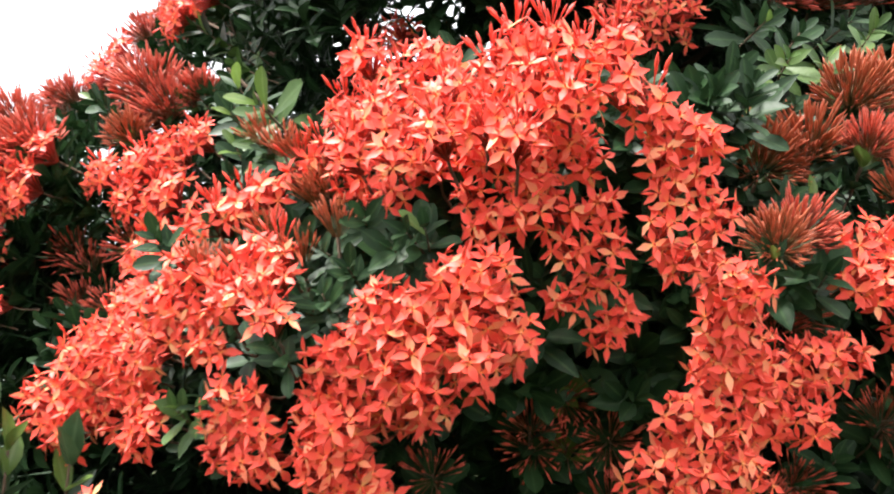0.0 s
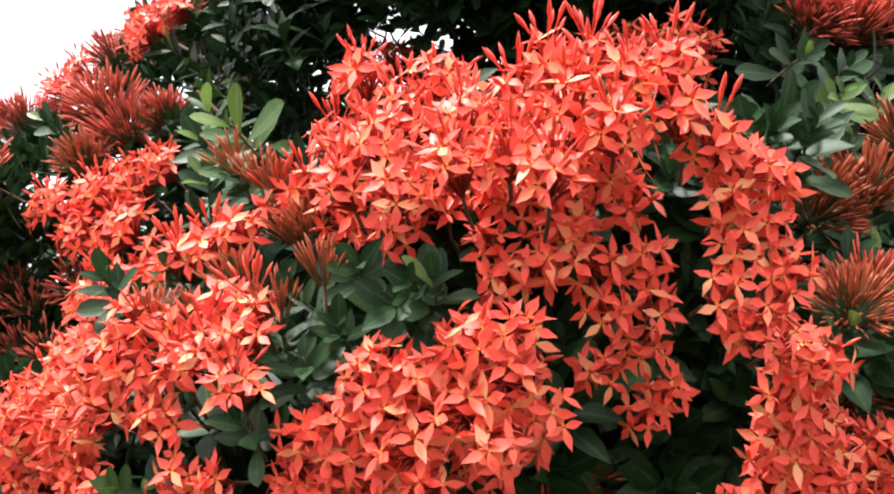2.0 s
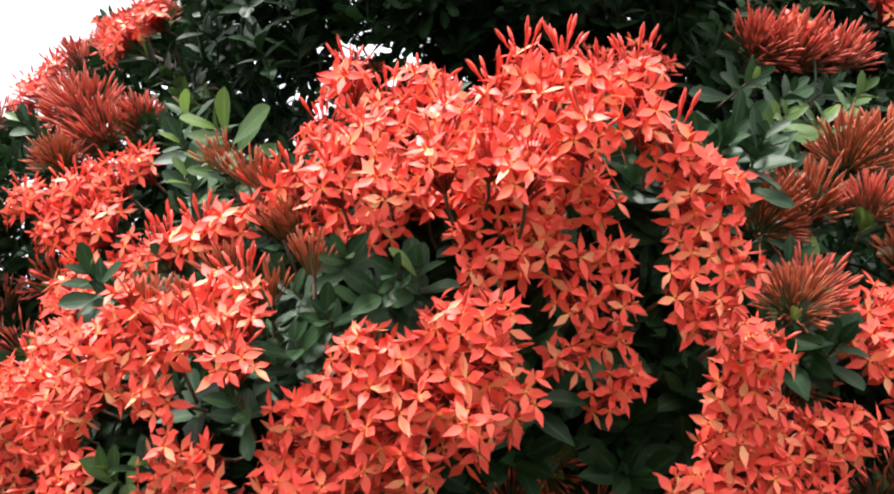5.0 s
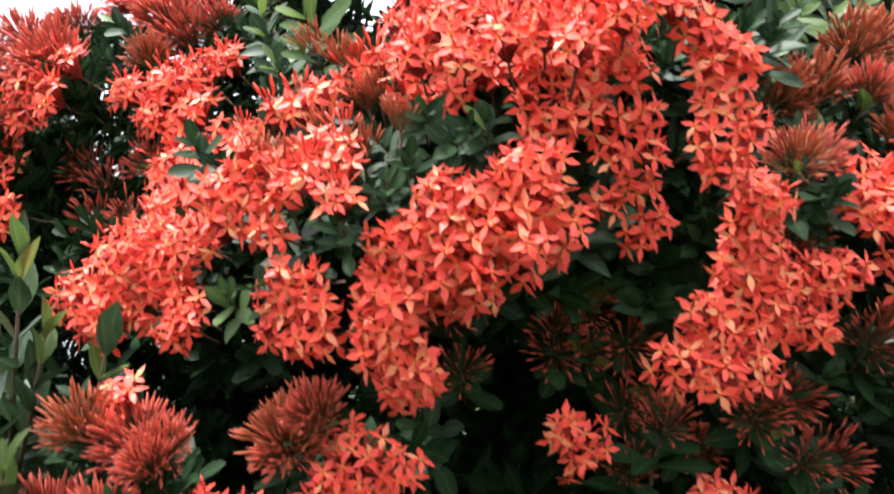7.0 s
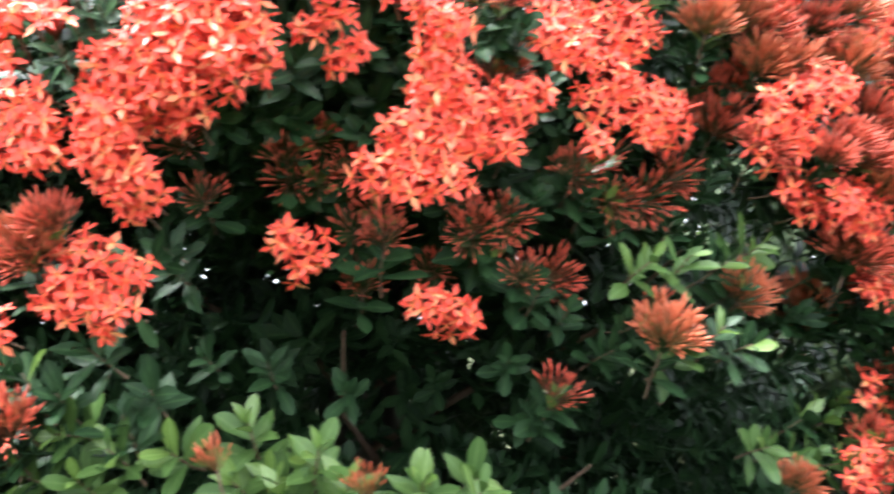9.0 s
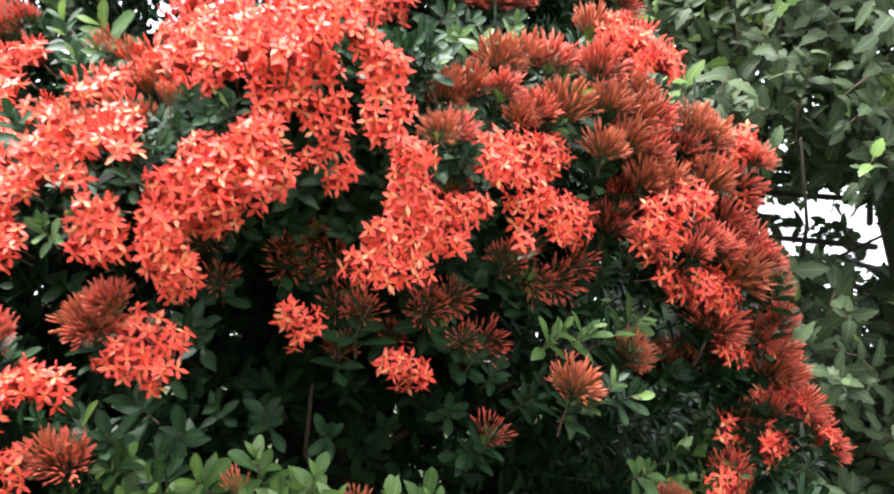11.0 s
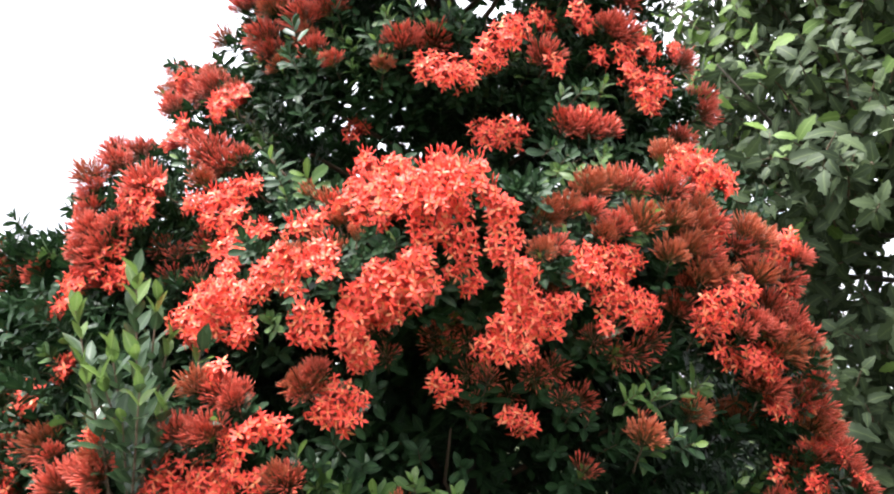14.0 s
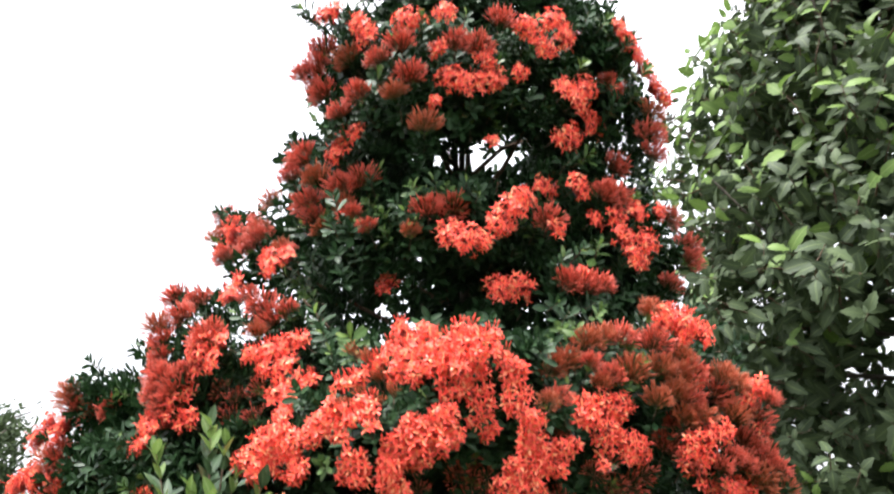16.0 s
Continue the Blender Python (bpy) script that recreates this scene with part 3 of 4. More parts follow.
TIER_TOP = [
    (0.358, 1.268, 2.905, 0.063), (0.443, 1.28, 2.942, 0.067), (0.489, 1.298, 2.892, 0.06), (0.413, 1.285, 2.855, 0.048), (-0.044, 1.264, 2.928, 0.051), (-0.008, 1.255, 2.923, 0.037),
    (-0.172, 1.362, 2.929, 0.049), (-0.201, 1.388, 2.984, 0.038), (0.089, 1.248, 2.95, 0.037), (-0.287, 1.41, 3.036, 0.043), (-0.316, 1.422, 3.032, 0.035), (0.103, 1.24, 2.724, 0.046),
    (0.164, 1.243, 2.71, 0.042), (0.236, 1.258, 2.734, 0.046), (0.219, 1.251, 2.797, 0.036), (0.061, 1.24, 2.819, 0.032), (0.326, 1.27, 2.755, 0.032), (0.05, 1.238, 2.638, 0.024),
    (0.477, 1.278, 2.707, 0.047), (0.543, 1.296, 2.711, 0.044), (0.51, 1.281, 2.66, 0.036),
]
TIER_TOP_EAST = [
    (0.683, 1.422, 2.754, 0.05), (0.582, 1.38, 2.626, 0.041), (0.498, 1.335, 2.563, 0.043), (0.453, 1.335, 2.559, 0.029), (0.8, 1.396, 2.763, 0.054), (0.819, 1.377, 2.715, 0.038),
    (0.767, 1.395, 2.833, 0.047), (0.709, 1.368, 2.921, 0.047), (0.679, 1.348, 2.951, 0.035), (0.23, 1.253, 2.52, 0.024), (0.739, 1.386, 2.869, 0.039),
]
CREST_MORE = [
    (-0.684, 1.966, 2.414, 0.053), (-0.46, 1.408, 2.169, 0.035), (-0.411, 1.403, 2.204, 0.039), (-0.627, 1.221, 1.845, 0.037), (-0.624, 1.208, 1.699, 0.03),
]
EAST_MORE = [
    (0.651, 1.022, 1.924, 0.035), (0.667, 0.966, 1.56, 0.028), (0.725, 0.998, 1.51, 0.034), (0.905, 1.148, 1.234, 0.045), (0.962, 1.132, 1.302, 0.032),
]
WEST_MORE = [
    (-1.131, 1.656, 1.706, 0.046), (-0.944, 1.489, 1.428, 0.047), (-0.982, 1.349, 1.232, 0.04), (-0.862, 1.224, 1.221, 0.045), (-0.614, 1.02, 1.344, 0.027),
]
CORNER = [
    (0.833, 1.078, 1.136, 0.038), (0.868, 1.096, 1.155, 0.035), (0.83, 1.022, 1.491, 0.036),
]
FRINGE_EAST = [
    (0.273, 0.848, 1.583, 0.022), (0.364, 0.874, 1.602, 0.024), (0.211, 0.827, 1.553, 0.021), (0.329, 0.868, 1.548, 0.023),
]
BUDS_TOP = [
    (0.024, 1.24, 2.584, 0.055), (-0.018, 1.228, 2.736, 0.046), (-0.07, 1.233, 2.678, 0.038), (-0.194, 1.304, 2.704, 0.04), (-0.336, 1.475, 2.883, 0.055), (-0.322, 1.451, 2.77, 0.046),
    (-0.382, 1.474, 2.851, 0.039), (-0.241, 1.446, 2.89, 0.046), (-0.053, 1.24, 2.846, 0.043), (0.195, 1.257, 2.858, 0.047), (0.124, 1.25, 2.859, 0.04), (-0.123, 1.262, 2.799, 0.04),
    (-0.248, 1.335, 2.651, 0.036), (0.278, 1.261, 2.939, 0.044), (0.763, 1.374, 2.605, 0.049), (0.772, 1.385, 2.678, 0.042), (0.768, 1.376, 2.538, 0.037), (0.646, 1.415, 2.791, 0.039),
    (-0.318, 1.469, 2.942, 0.043), (-0.345, 1.476, 2.832, 0.039),
]
BUDS_MID = [
    (-0.246, 1.367, 2.428, 0.05), (-0.319, 1.391, 2.464, 0.043), (-0.177, 1.372, 2.458, 0.043), (-0.354, 1.404, 2.385, 0.043), (-0.327, 1.41, 2.34, 0.036), (-0.208, 1.332, 2.317, 0.035),
    (0.022, 1.252, 2.319, 0.044), (0.108, 1.275, 2.335, 0.044), (-0.02, 1.235, 2.239, 0.026), (0.66, 1.428, 2.509, 0.06), (0.621, 1.301, 2.371, 0.057), (0.586, 1.296, 2.378, 0.042),
    (0.834, 1.495, 2.357, 0.038), (0.937, 1.631, 2.297, 0.048), (0.928, 1.585, 2.236, 0.039), (0.393, 1.258, 2.285, 0.044), (0.48, 1.191, 2.08, 0.052), (0.437, 1.18, 2.074, 0.039),
    (0.526, 1.183, 2.069, 0.036), (0.825, 1.521, 2.144, 0.038),
]
BUDS_MID_WEST = [
    (-0.375, 1.405, 2.526, 0.044), (-0.405, 1.439, 2.481, 0.037), (-0.434, 1.514, 2.259, 0.033), (-0.49, 1.608, 2.45, 0.035), (-0.565, 1.861, 2.414, 0.038), (-0.154, 1.278, 2.265, 0.027),
    (-0.228, 1.369, 2.364, 0.032), (-0.297, 1.377, 2.285, 0.028),
]
BUDS_WEST = [
    (-0.817, 1.728, 2.151, 0.041), (-0.698, 1.549, 2.103, 0.038), (-0.773, 1.372, 1.992, 0.039), (-0.758, 1.357, 1.942, 0.035), (-0.591, 1.225, 1.942, 0.045), (-0.617, 1.223, 1.92, 0.033),
    (-0.44, 1.31, 1.994, 0.043), (-0.459, 1.264, 1.953, 0.03), (-0.746, 1.329, 1.891, 0.031), (-0.748, 1.275, 1.836, 0.034), (-0.511, 1.388, 2.084, 0.029), (-0.779, 2.33, 2.606, 0.045),
    (-0.593, 1.876, 2.414, 0.039), (-0.593, 1.99, 2.489, 0.032), (-0.765, 2.113, 2.46, 0.034), (-0.401, 1.439, 2.23, 0.025), (-0.66, 1.239, 1.837, 0.027), (-0.742, 1.245, 1.773, 0.03),
]
BUDS_FAR_WEST = [
    (-1.095, 1.593, 1.812, 0.044), (-1.069, 1.597, 1.778, 0.041), (-1.007, 1.592, 1.761, 0.047), (-0.94, 1.52, 1.76, 0.035), (-1.167, 1.681, 1.616, 0.049), (-1.078, 1.654, 1.589, 0.041),
    (-1.139, 1.668, 1.649, 0.038), (-0.782, 1.181, 1.334, 0.043), (-0.83, 1.237, 1.325, 0.031), (-0.736, 1.132, 1.309, 0.027), (-0.595, 0.999, 1.316, 0.033), (-0.518, 0.947, 1.307, 0.027),
    (-0.629, 1.029, 1.29, 0.034), (-1.079, 1.472, 1.323, 0.039), (-1.008, 1.481, 1.352, 0.031),
]
BUDS_LOW_WEST = [
    (-0.389, 0.914, 1.456, 0.032), (-0.336, 0.914, 1.444, 0.037), (-0.297, 0.891, 1.432, 0.027), (-0.349, 0.871, 1.37, 0.034), (-0.416, 0.918, 1.369, 0.035), (-0.374, 0.886, 1.358, 0.029),
    (-0.165, 0.847, 1.454, 0.033), (-0.142, 0.838, 1.476, 0.026), (-0.198, 0.87, 1.273, 0.033), (-0.221, 0.868, 1.285, 0.024),
    (-0.306, 0.879, 1.42, 0.022),
]
BUDS_EAST = [
    (0.334, 0.96, 1.812, 0.038), (0.375, 0.971, 1.827, 0.036), (0.432, 0.989, 1.884, 0.037), (0.482, 1.006, 1.895, 0.035), (0.528, 1.006, 1.896, 0.037), (0.437, 0.96, 1.819, 0.028),
    (0.486, 0.956, 1.786, 0.031), (0.457, 0.945, 1.765, 0.026), (0.331, 0.873, 1.727, 0.029), (0.298, 0.821, 1.706, 0.021), (0.617, 0.996, 1.88, 0.04), (0.624, 0.987, 1.812, 0.037),
    (0.66, 0.988, 1.747, 0.037), (0.601, 0.966, 1.73, 0.034), (0.711, 1.014, 1.804, 0.035), (0.795, 1.029, 1.794, 0.036), (0.834, 1.029, 1.768, 0.036), (0.68, 0.981, 1.681, 0.034),
    (0.722, 0.988, 1.682, 0.032), (0.687, 1.015, 1.838, 0.03),
]
BUDS_FAR_EAST = [
    (0.792, 1.029, 1.741, 0.033), (0.86, 1.05, 1.624, 0.039), (0.897, 1.049, 1.585, 0.039), (0.919, 1.042, 1.558, 0.034), (0.829, 1.014, 1.569, 0.033), (0.903, 1.048, 1.677, 0.034),
    (0.932, 1.05, 1.506, 0.031), (0.949, 1.067, 1.455, 0.034), (0.969, 1.091, 1.403, 0.035), (0.996, 1.1, 1.351, 0.032), (1.019, 1.099, 1.299, 0.032), (1.036, 1.087, 1.249, 0.029),
    (0.816, 1.228, 1.377, 0.045), (0.925, 1.078, 1.429, 0.031), (0.914, 1.035, 1.729, 0.028), (0.931, 1.147, 1.271, 0.029), (0.792, 0.984, 1.579, 0.027), (0.753, 0.968, 1.559, 0.027),
    (0.67, 0.964, 1.578, 0.029), (1.054, 1.076, 1.218, 0.026),
]
BUDS_LOW_EAST = [
    (0.436, 0.967, 1.547, 0.03), (0.539, 1.007, 1.505, 0.034), (0.475, 0.998, 1.568, 0.028), (0.5, 1.007, 1.499, 0.029), (0.581, 1.015, 1.544, 0.032), (0.418, 1.027, 1.418, 0.036),
    (0.366, 0.986, 1.418, 0.025), (0.546, 0.987, 1.35, 0.036), (0.688, 1.071, 1.385, 0.025), (0.419, 1.023, 1.276, 0.031), (0.299, 0.945, 1.466, 0.03), (0.352, 0.966, 1.479, 0.028),
    (0.198, 0.907, 1.466, 0.027), (0.162, 0.907, 1.525, 0.027), (0.336, 0.913, 1.659, 0.032), (0.324, 0.92, 1.623, 0.025), (0.365, 0.937, 1.675, 0.025),
]
BUDS_SHADE = [
    (-0.025, 0.899, 1.558, 0.024), (-0.007, 0.932, 1.508, 0.02), (0.088, 0.925, 1.557, 0.023), (0.125, 0.935, 1.572, 0.024), (0.086, 0.942, 1.521, 0.022), (0.174, 0.987, 1.413, 0.02),
    (0.187, 0.942, 1.475, 0.022), (0.162, 0.952, 1.47, 0.02), (0.303, 0.983, 1.485, 0.027), (0.341, 1.01, 1.467, 0.025), (0.289, 0.973, 1.497, 0.02), (0.124, 0.953, 1.529, 0.02),
    (0.257, 1.024, 1.42, 0.017), (0.353, 0.977, 1.594, 0.021),
]
BUDS_LOW = [
    (0.019, 0.849, 1.233, 0.02), (0.17, 0.797, 1.21, 0.02), (0.876, 1.132, 1.199, 0.032), (-0.168, 0.845, 1.44, 0.022), (-0.143, 0.842, 1.45, 0.018),
    (0.711, 1.019, 1.158, 0.022), (-0.184, 0.872, 1.276, 0.019),
]
BUDS_CROOK = [
    (-0.063, 0.782, 1.729, 0.017), (-0.097, 0.793, 1.707, 0.018), (-0.09, 0.852, 1.769, 0.019), (-0.175, 0.831, 1.702, 0.017), (-0.141, 0.892, 1.824, 0.018), (-0.126, 0.896, 1.818, 0.017),
    (-0.171, 0.913, 1.841, 0.019), (-0.196, 0.835, 1.707, 0.017), (-0.107, 0.87, 1.771, 0.017), (-0.141, 0.833, 1.728, 0.014),
]
BUDS_CREST = [
    (-0.714, 1.384, 2.022, 0.041), (-0.718, 2.106, 2.486, 0.066), (-0.668, 1.811, 2.312, 0.05), (-0.596, 1.816, 2.342, 0.042), (-0.551, 1.8, 2.379, 0.05), (-0.469, 1.322, 2.04, 0.046),
    (-0.39, 1.32, 2.024, 0.032), (-0.716, 1.251, 1.825, 0.038), (-0.69, 1.246, 1.79, 0.044), (-0.711, 1.235, 1.753, 0.038),
]
BUDS_CAVITY = [
    (-0.526, 1.26, 1.72, 0.032), (-0.457, 1.2, 1.71, 0.03), (-0.516, 1.27, 1.77, 0.028), (-0.564, 1.29, 1.79, 0.032), (-0.451, 1.24, 1.79, 0.03),
]
BUDS_UNDER = [
    (0.644, 1.036, 1.621, 0.04), (0.671, 1.04, 1.666, 0.035),
]
BUDS_LOBE = [
    (-1.128, 1.666, 1.608, 0.055), (-1.123, 1.652, 1.51, 0.045), (-0.959, 1.417, 1.312, 0.041), (-0.698, 1.084, 1.262, 0.044), (-0.599, 1.001, 1.285, 0.04),
]
BUDS_YOUNG = [
    (0.654, 1.002, 1.393, 0.031), (0.819, 1.178, 1.392, 0.053), (0.516, 0.907, 1.354, 0.035),
]
BUDS_FLANK = [
    (0.625, 1.043, 1.964, 0.036), (0.537, 0.979, 1.806, 0.044), (0.672, 1.003, 1.794, 0.046), (0.693, 1.005, 1.74, 0.04), (0.82, 1.029, 1.697, 0.042), (0.871, 1.032, 1.536, 0.048),
    (0.829, 1.049, 1.459, 0.048), (0.966, 1.109, 1.371, 0.044), (0.962, 1.132, 1.302, 0.038),
]
LEAVES_LOW = [
    (-0.081, 0.893, 1.271), (-0.151, 0.892, 1.25), (0.045, 0.906, 1.26), (0.111, 0.897, 1.217), (-0.185, 0.896, 1.32), (-0.147, 0.886, 1.297),
    (-0.096, 0.886, 1.237), (-0.034, 0.89, 1.229), (0.228, 0.854, 1.196), (0.295, 0.927, 1.182), (-0.117, 0.877, 1.342), (-0.189, 0.895, 1.211),
    (0.07, 0.892, 1.202), (0.03, 0.886, 1.198), (-0.054, 0.901, 1.293), (-0.126, 0.894, 1.203),
]
LEAVES_FRONT = [(0.125, 0.86, 1.236), (0.079, 0.86, 1.203), (0.153, 0.86, 1.201), (0.228, 0.86, 1.195), (0.292, 0.86, 1.187)]
LEAVES_DIM = [
    (-0.018, 0.961, 1.326), (0.057, 0.962, 1.317), (0.145, 0.976, 1.276), (0.352, 1.023, 1.307),
    (0.42, 1.017, 1.257), (0.484, 0.984, 1.319), (0.379, 0.948, 1.506), (0.449, 0.983, 1.511), (0.564, 0.993, 1.483), (0.39, 0.986, 1.395),
    (0.427, 0.999, 1.368), (-0.049, 0.902, 1.424), (-0.054, 0.899, 1.449), (0.321, 0.975, 1.437), (0.509, 1.002, 1.471),
]
LEAVES_CORNER = [
    (0.824, 1.14, 1.212), (0.853, 1.121, 1.19), (0.77, 1.072, 1.176), (0.896, 1.148, 1.233), (0.812, 1.081, 1.159), (0.852, 1.173, 1.24),
    (0.872, 1.107, 1.168),
]
LEAVES_EAST = [
    (0.507, 0.933, 1.424), (0.555, 0.937, 1.43), (0.619, 0.977, 1.425), (0.666, 0.999, 1.44), (0.635, 0.983, 1.391), (0.615, 0.915, 1.324),
    (0.539, 0.924, 1.325), (0.581, 0.909, 1.35), (0.664, 0.992, 1.197), (0.78, 1.118, 1.223), (0.728, 1.037, 1.175), (0.846, 1.164, 1.233),
    (0.852, 1.212, 1.329),
]
LEAVES_CROOK = [
    (-0.09, 0.793, 1.708), (-0.074, 0.771, 1.666), (-0.039, 0.774, 1.724), (-0.018, 0.76, 1.696), (-0.006, 0.758, 1.708), (-0.055, 0.78, 1.686),
    (-0.354, 1.42, 2.122), (-0.28, 1.144, 1.944), (-0.185, 0.931, 1.842), (-0.231, 1.022, 1.822), (-0.359, 1.298, 2.005), (-0.497, 1.269, 1.977),
    (-0.237, 0.875, 1.575), (-0.2, 0.87, 1.738), (0.352, 0.978, 1.858), (0.367, 0.972, 1.856), (0.339, 0.911, 1.752), (0.373, 0.931, 1.746),
    (0.292, 0.811, 1.686), (0.351, 0.863, 1.675), (0.383, 1.099, 1.991), (0.367, 0.978, 1.905), (0.408, 0.992, 1.911), (0.496, 1.079, 1.971),
    (0.011, 0.756, 1.716), (-0.117, 0.769, 1.627), (-0.195, 0.835, 1.588),
]
LEAVES_MID = [
    (-0.258, 1.099, 1.914), (-0.182, 0.951, 1.879), (-0.229, 1.033, 1.858), (-0.371, 1.415, 2.117), (-0.415, 1.4, 2.144), (-0.35, 1.388, 2.077),
    (-0.298, 1.237, 2.006), (-0.396, 1.308, 1.994), (-0.524, 1.29, 2.003), (0.485, 1.211, 2.177), (0.422, 1.188, 2.153), (0.54, 1.255, 2.2),
    (0.405, 1.048, 1.96), (0.493, 1.136, 1.998), (0.308, 0.945, 1.854), (0.337, 0.968, 1.866), (0.551, 0.999, 1.854), (0.57, 0.982, 1.811),
    (0.524, 0.962, 1.755), (0.168, 1.256, 2.369), (0.123, 1.27, 2.343), (-0.041, 1.236, 2.296), (-0.012, 1.228, 2.262), (-0.241, 1.33, 2.267),
    (-0.29, 1.359, 2.261), (-0.162, 1.289, 2.284), (-0.101, 1.274, 2.247), (-0.264, 1.382, 2.351), (-0.375, 1.41, 2.294),
]
LEAVES_TOP = [
    (-0.391, 1.415, 3.048), (-0.373, 1.426, 3.033), (-0.331, 1.382, 2.651), (-0.302, 1.361, 2.604), (-0.158, 1.301, 2.618), (-0.087, 1.238, 2.759),
    (0.493, 1.328, 2.5), (0.551, 1.343, 2.515), (0.679, 1.421, 2.545), (-0.019, 1.254, 2.381), (-0.07, 1.26, 2.33), (-0.124, 1.359, 2.472),
    (-0.281, 1.39, 2.316), (-0.463, 1.557, 2.424), (-0.352, 1.408, 2.303), (-0.157, 1.334, 2.354), (0.15, 1.254, 2.39), (0.183, 1.25, 2.362),
    (0.628, 1.324, 2.978), (0.048, 1.256, 2.4), (-0.122, 1.243, 2.724), (-0.193, 1.304, 2.656), (0.018, 1.246, 2.938), (0.16, 1.249, 2.941),
]
LEAVES_FAR_WEST = [
    (-1.016, 1.545, 1.906), (-1.066, 1.556, 1.849), (-0.944, 1.519, 1.835), (-1.026, 1.565, 1.825), (-0.906, 1.464, 1.794),
    (-1.05, 1.6, 1.728), (-0.96, 1.541, 1.705), (-0.983, 1.547, 1.656), (-0.84, 1.273, 1.604), (-0.819, 1.266, 1.647),
    (-1.005, 1.555, 1.575), (-0.935, 1.466, 1.507), (-1.027, 1.506, 1.477), (-1.047, 1.498, 1.368), (-0.962, 1.445, 1.338), (-0.726, 1.149, 1.375),
    (-0.756, 1.171, 1.409), (-0.672, 1.092, 1.35), (-0.96, 1.501, 1.445), (-0.732, 1.176, 1.554), (-0.771, 1.174, 1.526), (-0.396, 0.928, 1.478),
    (-0.332, 0.87, 1.381),
]

TAKEN, BACKS = [], []


def nearest_size(r):
    return min(SIZES, key=lambda z: abs(z - r))


def flower_heads(rows, up, singly, tight=0.94):
    """Open heads: where the camera comes close each flower is a piece of its own."""
    for x, y, z, r in rows:
        way = outward((x, y, z), up + rnd.uniform(-0.15, 0.15)) + Vector([rnd.uniform(-0.18, 0.18) for _ in range(3)])
        way.normalize()
        size, k = nearest_size(r * tight - 0.003), rnd.randrange(3)
        at = Vector((x, y, z)) - way * size * 0.7
        spin = rnd.uniform(0, 6.28)
        m = HOME @ facing(at, way, spin)
        TAKEN.append((at, size))
        if not singly:
            BACKS.append((at, way, 0.055))
        if singly:
            head = part("flower_head", CORES[size, k], ixora, m)
            for _, fm, f in head_layout(size, 40 + 7 * k + SIZES.index(size)):
                part("flower", FLOWER_MESHES[f], head, fm)
            if up >= 0.5 and rnd.random() < 0.85:
                foot = at + Vector((0, 0, size * 0.42))
                part("bud_tuft", rnd.choice(TUFTS), head, (HOME @ facing(at, way, spin)).inverted() @ HOME @ facing(foot, (way.x * 0.35, way.y * 0.35, 1.0)), "upright unopened coral buds")
        else:
            part("flower_head", JOINED[size, k], ixora, m)


def bud_heads(rows, up, young, sparse=False):
    for x, y, z, r in rows:
        way = outward((x, y, z), 0.6 + up + rnd.uniform(-0.6, 0.5)) + Vector([rnd.uniform(-0.2, 0.2) for _ in range(3)])
        way.normalize()
        small = r < 0.021 and not sparse
        size = 0.85 if small else max(0.72, min(1.3, r / 0.034))
        at = Vector((x, y, z)) - way * 0.014 * size
        fresh = rnd.random() < young
        me = rnd.choice(SPARSE_BUDS if sparse else YOUNG_TUFTS if small else YOUNG_BUDS if fresh else BUDS)
        part("bud_head", me, ixora, HOME @ facing(at, way, rnd.uniform(0, 6.28), size), "young brownish bud head" if fresh else "")
        TAKEN.append((at, 0.03 * size))
        BACKS.append((at, (way + outward(at, 0.0)).normalized(), 0.035))
        if small and rnd.random() < 0.6:
            continue
        part("leafy_shoot", rnd.choice(JOINED_SHOOT_MESHES), ixora, HOME @ facing(at - way * 0.022 * size, way, rnd.uniform(0, 6.28), (0.6 if small else 1.0) * rnd.uniform(0.85, 1.1)))


def leafy_shoots(rows, up, singly, fresh, size=1.0):
    for x, y, z in rows:
        way = outward((x, y, z), up + rnd.uniform(-0.25, 0.25)) + Vector([rnd.uniform(-0.25, 0.25) for _ in range(3)])
        way.normalize()
        at = Vector((x, y, z)) - way * 0.012
        m = HOME @ facing(at, way, rnd.uniform(0, 6.28), size * rnd.uniform(0.85, 1.15))
        TAKEN.append((at, 0.035))
        if z > 2.0 or x < -0.35 or x > 0.75:
            BACKS.append((at, way, 0.06))
        # fresh raises the share of young tips and of paler, lit-looking shoots
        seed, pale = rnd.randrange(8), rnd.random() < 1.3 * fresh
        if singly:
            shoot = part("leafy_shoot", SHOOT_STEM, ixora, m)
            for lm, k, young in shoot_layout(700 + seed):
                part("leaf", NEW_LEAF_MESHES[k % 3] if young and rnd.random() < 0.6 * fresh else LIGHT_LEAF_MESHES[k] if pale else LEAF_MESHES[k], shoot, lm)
        else:
            # above 1.8 m a random half of the shoots take the paler leaf
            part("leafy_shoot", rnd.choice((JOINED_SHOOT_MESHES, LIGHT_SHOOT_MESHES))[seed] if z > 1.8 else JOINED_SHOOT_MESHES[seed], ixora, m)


flower_heads(CROWN, 0.7, True)
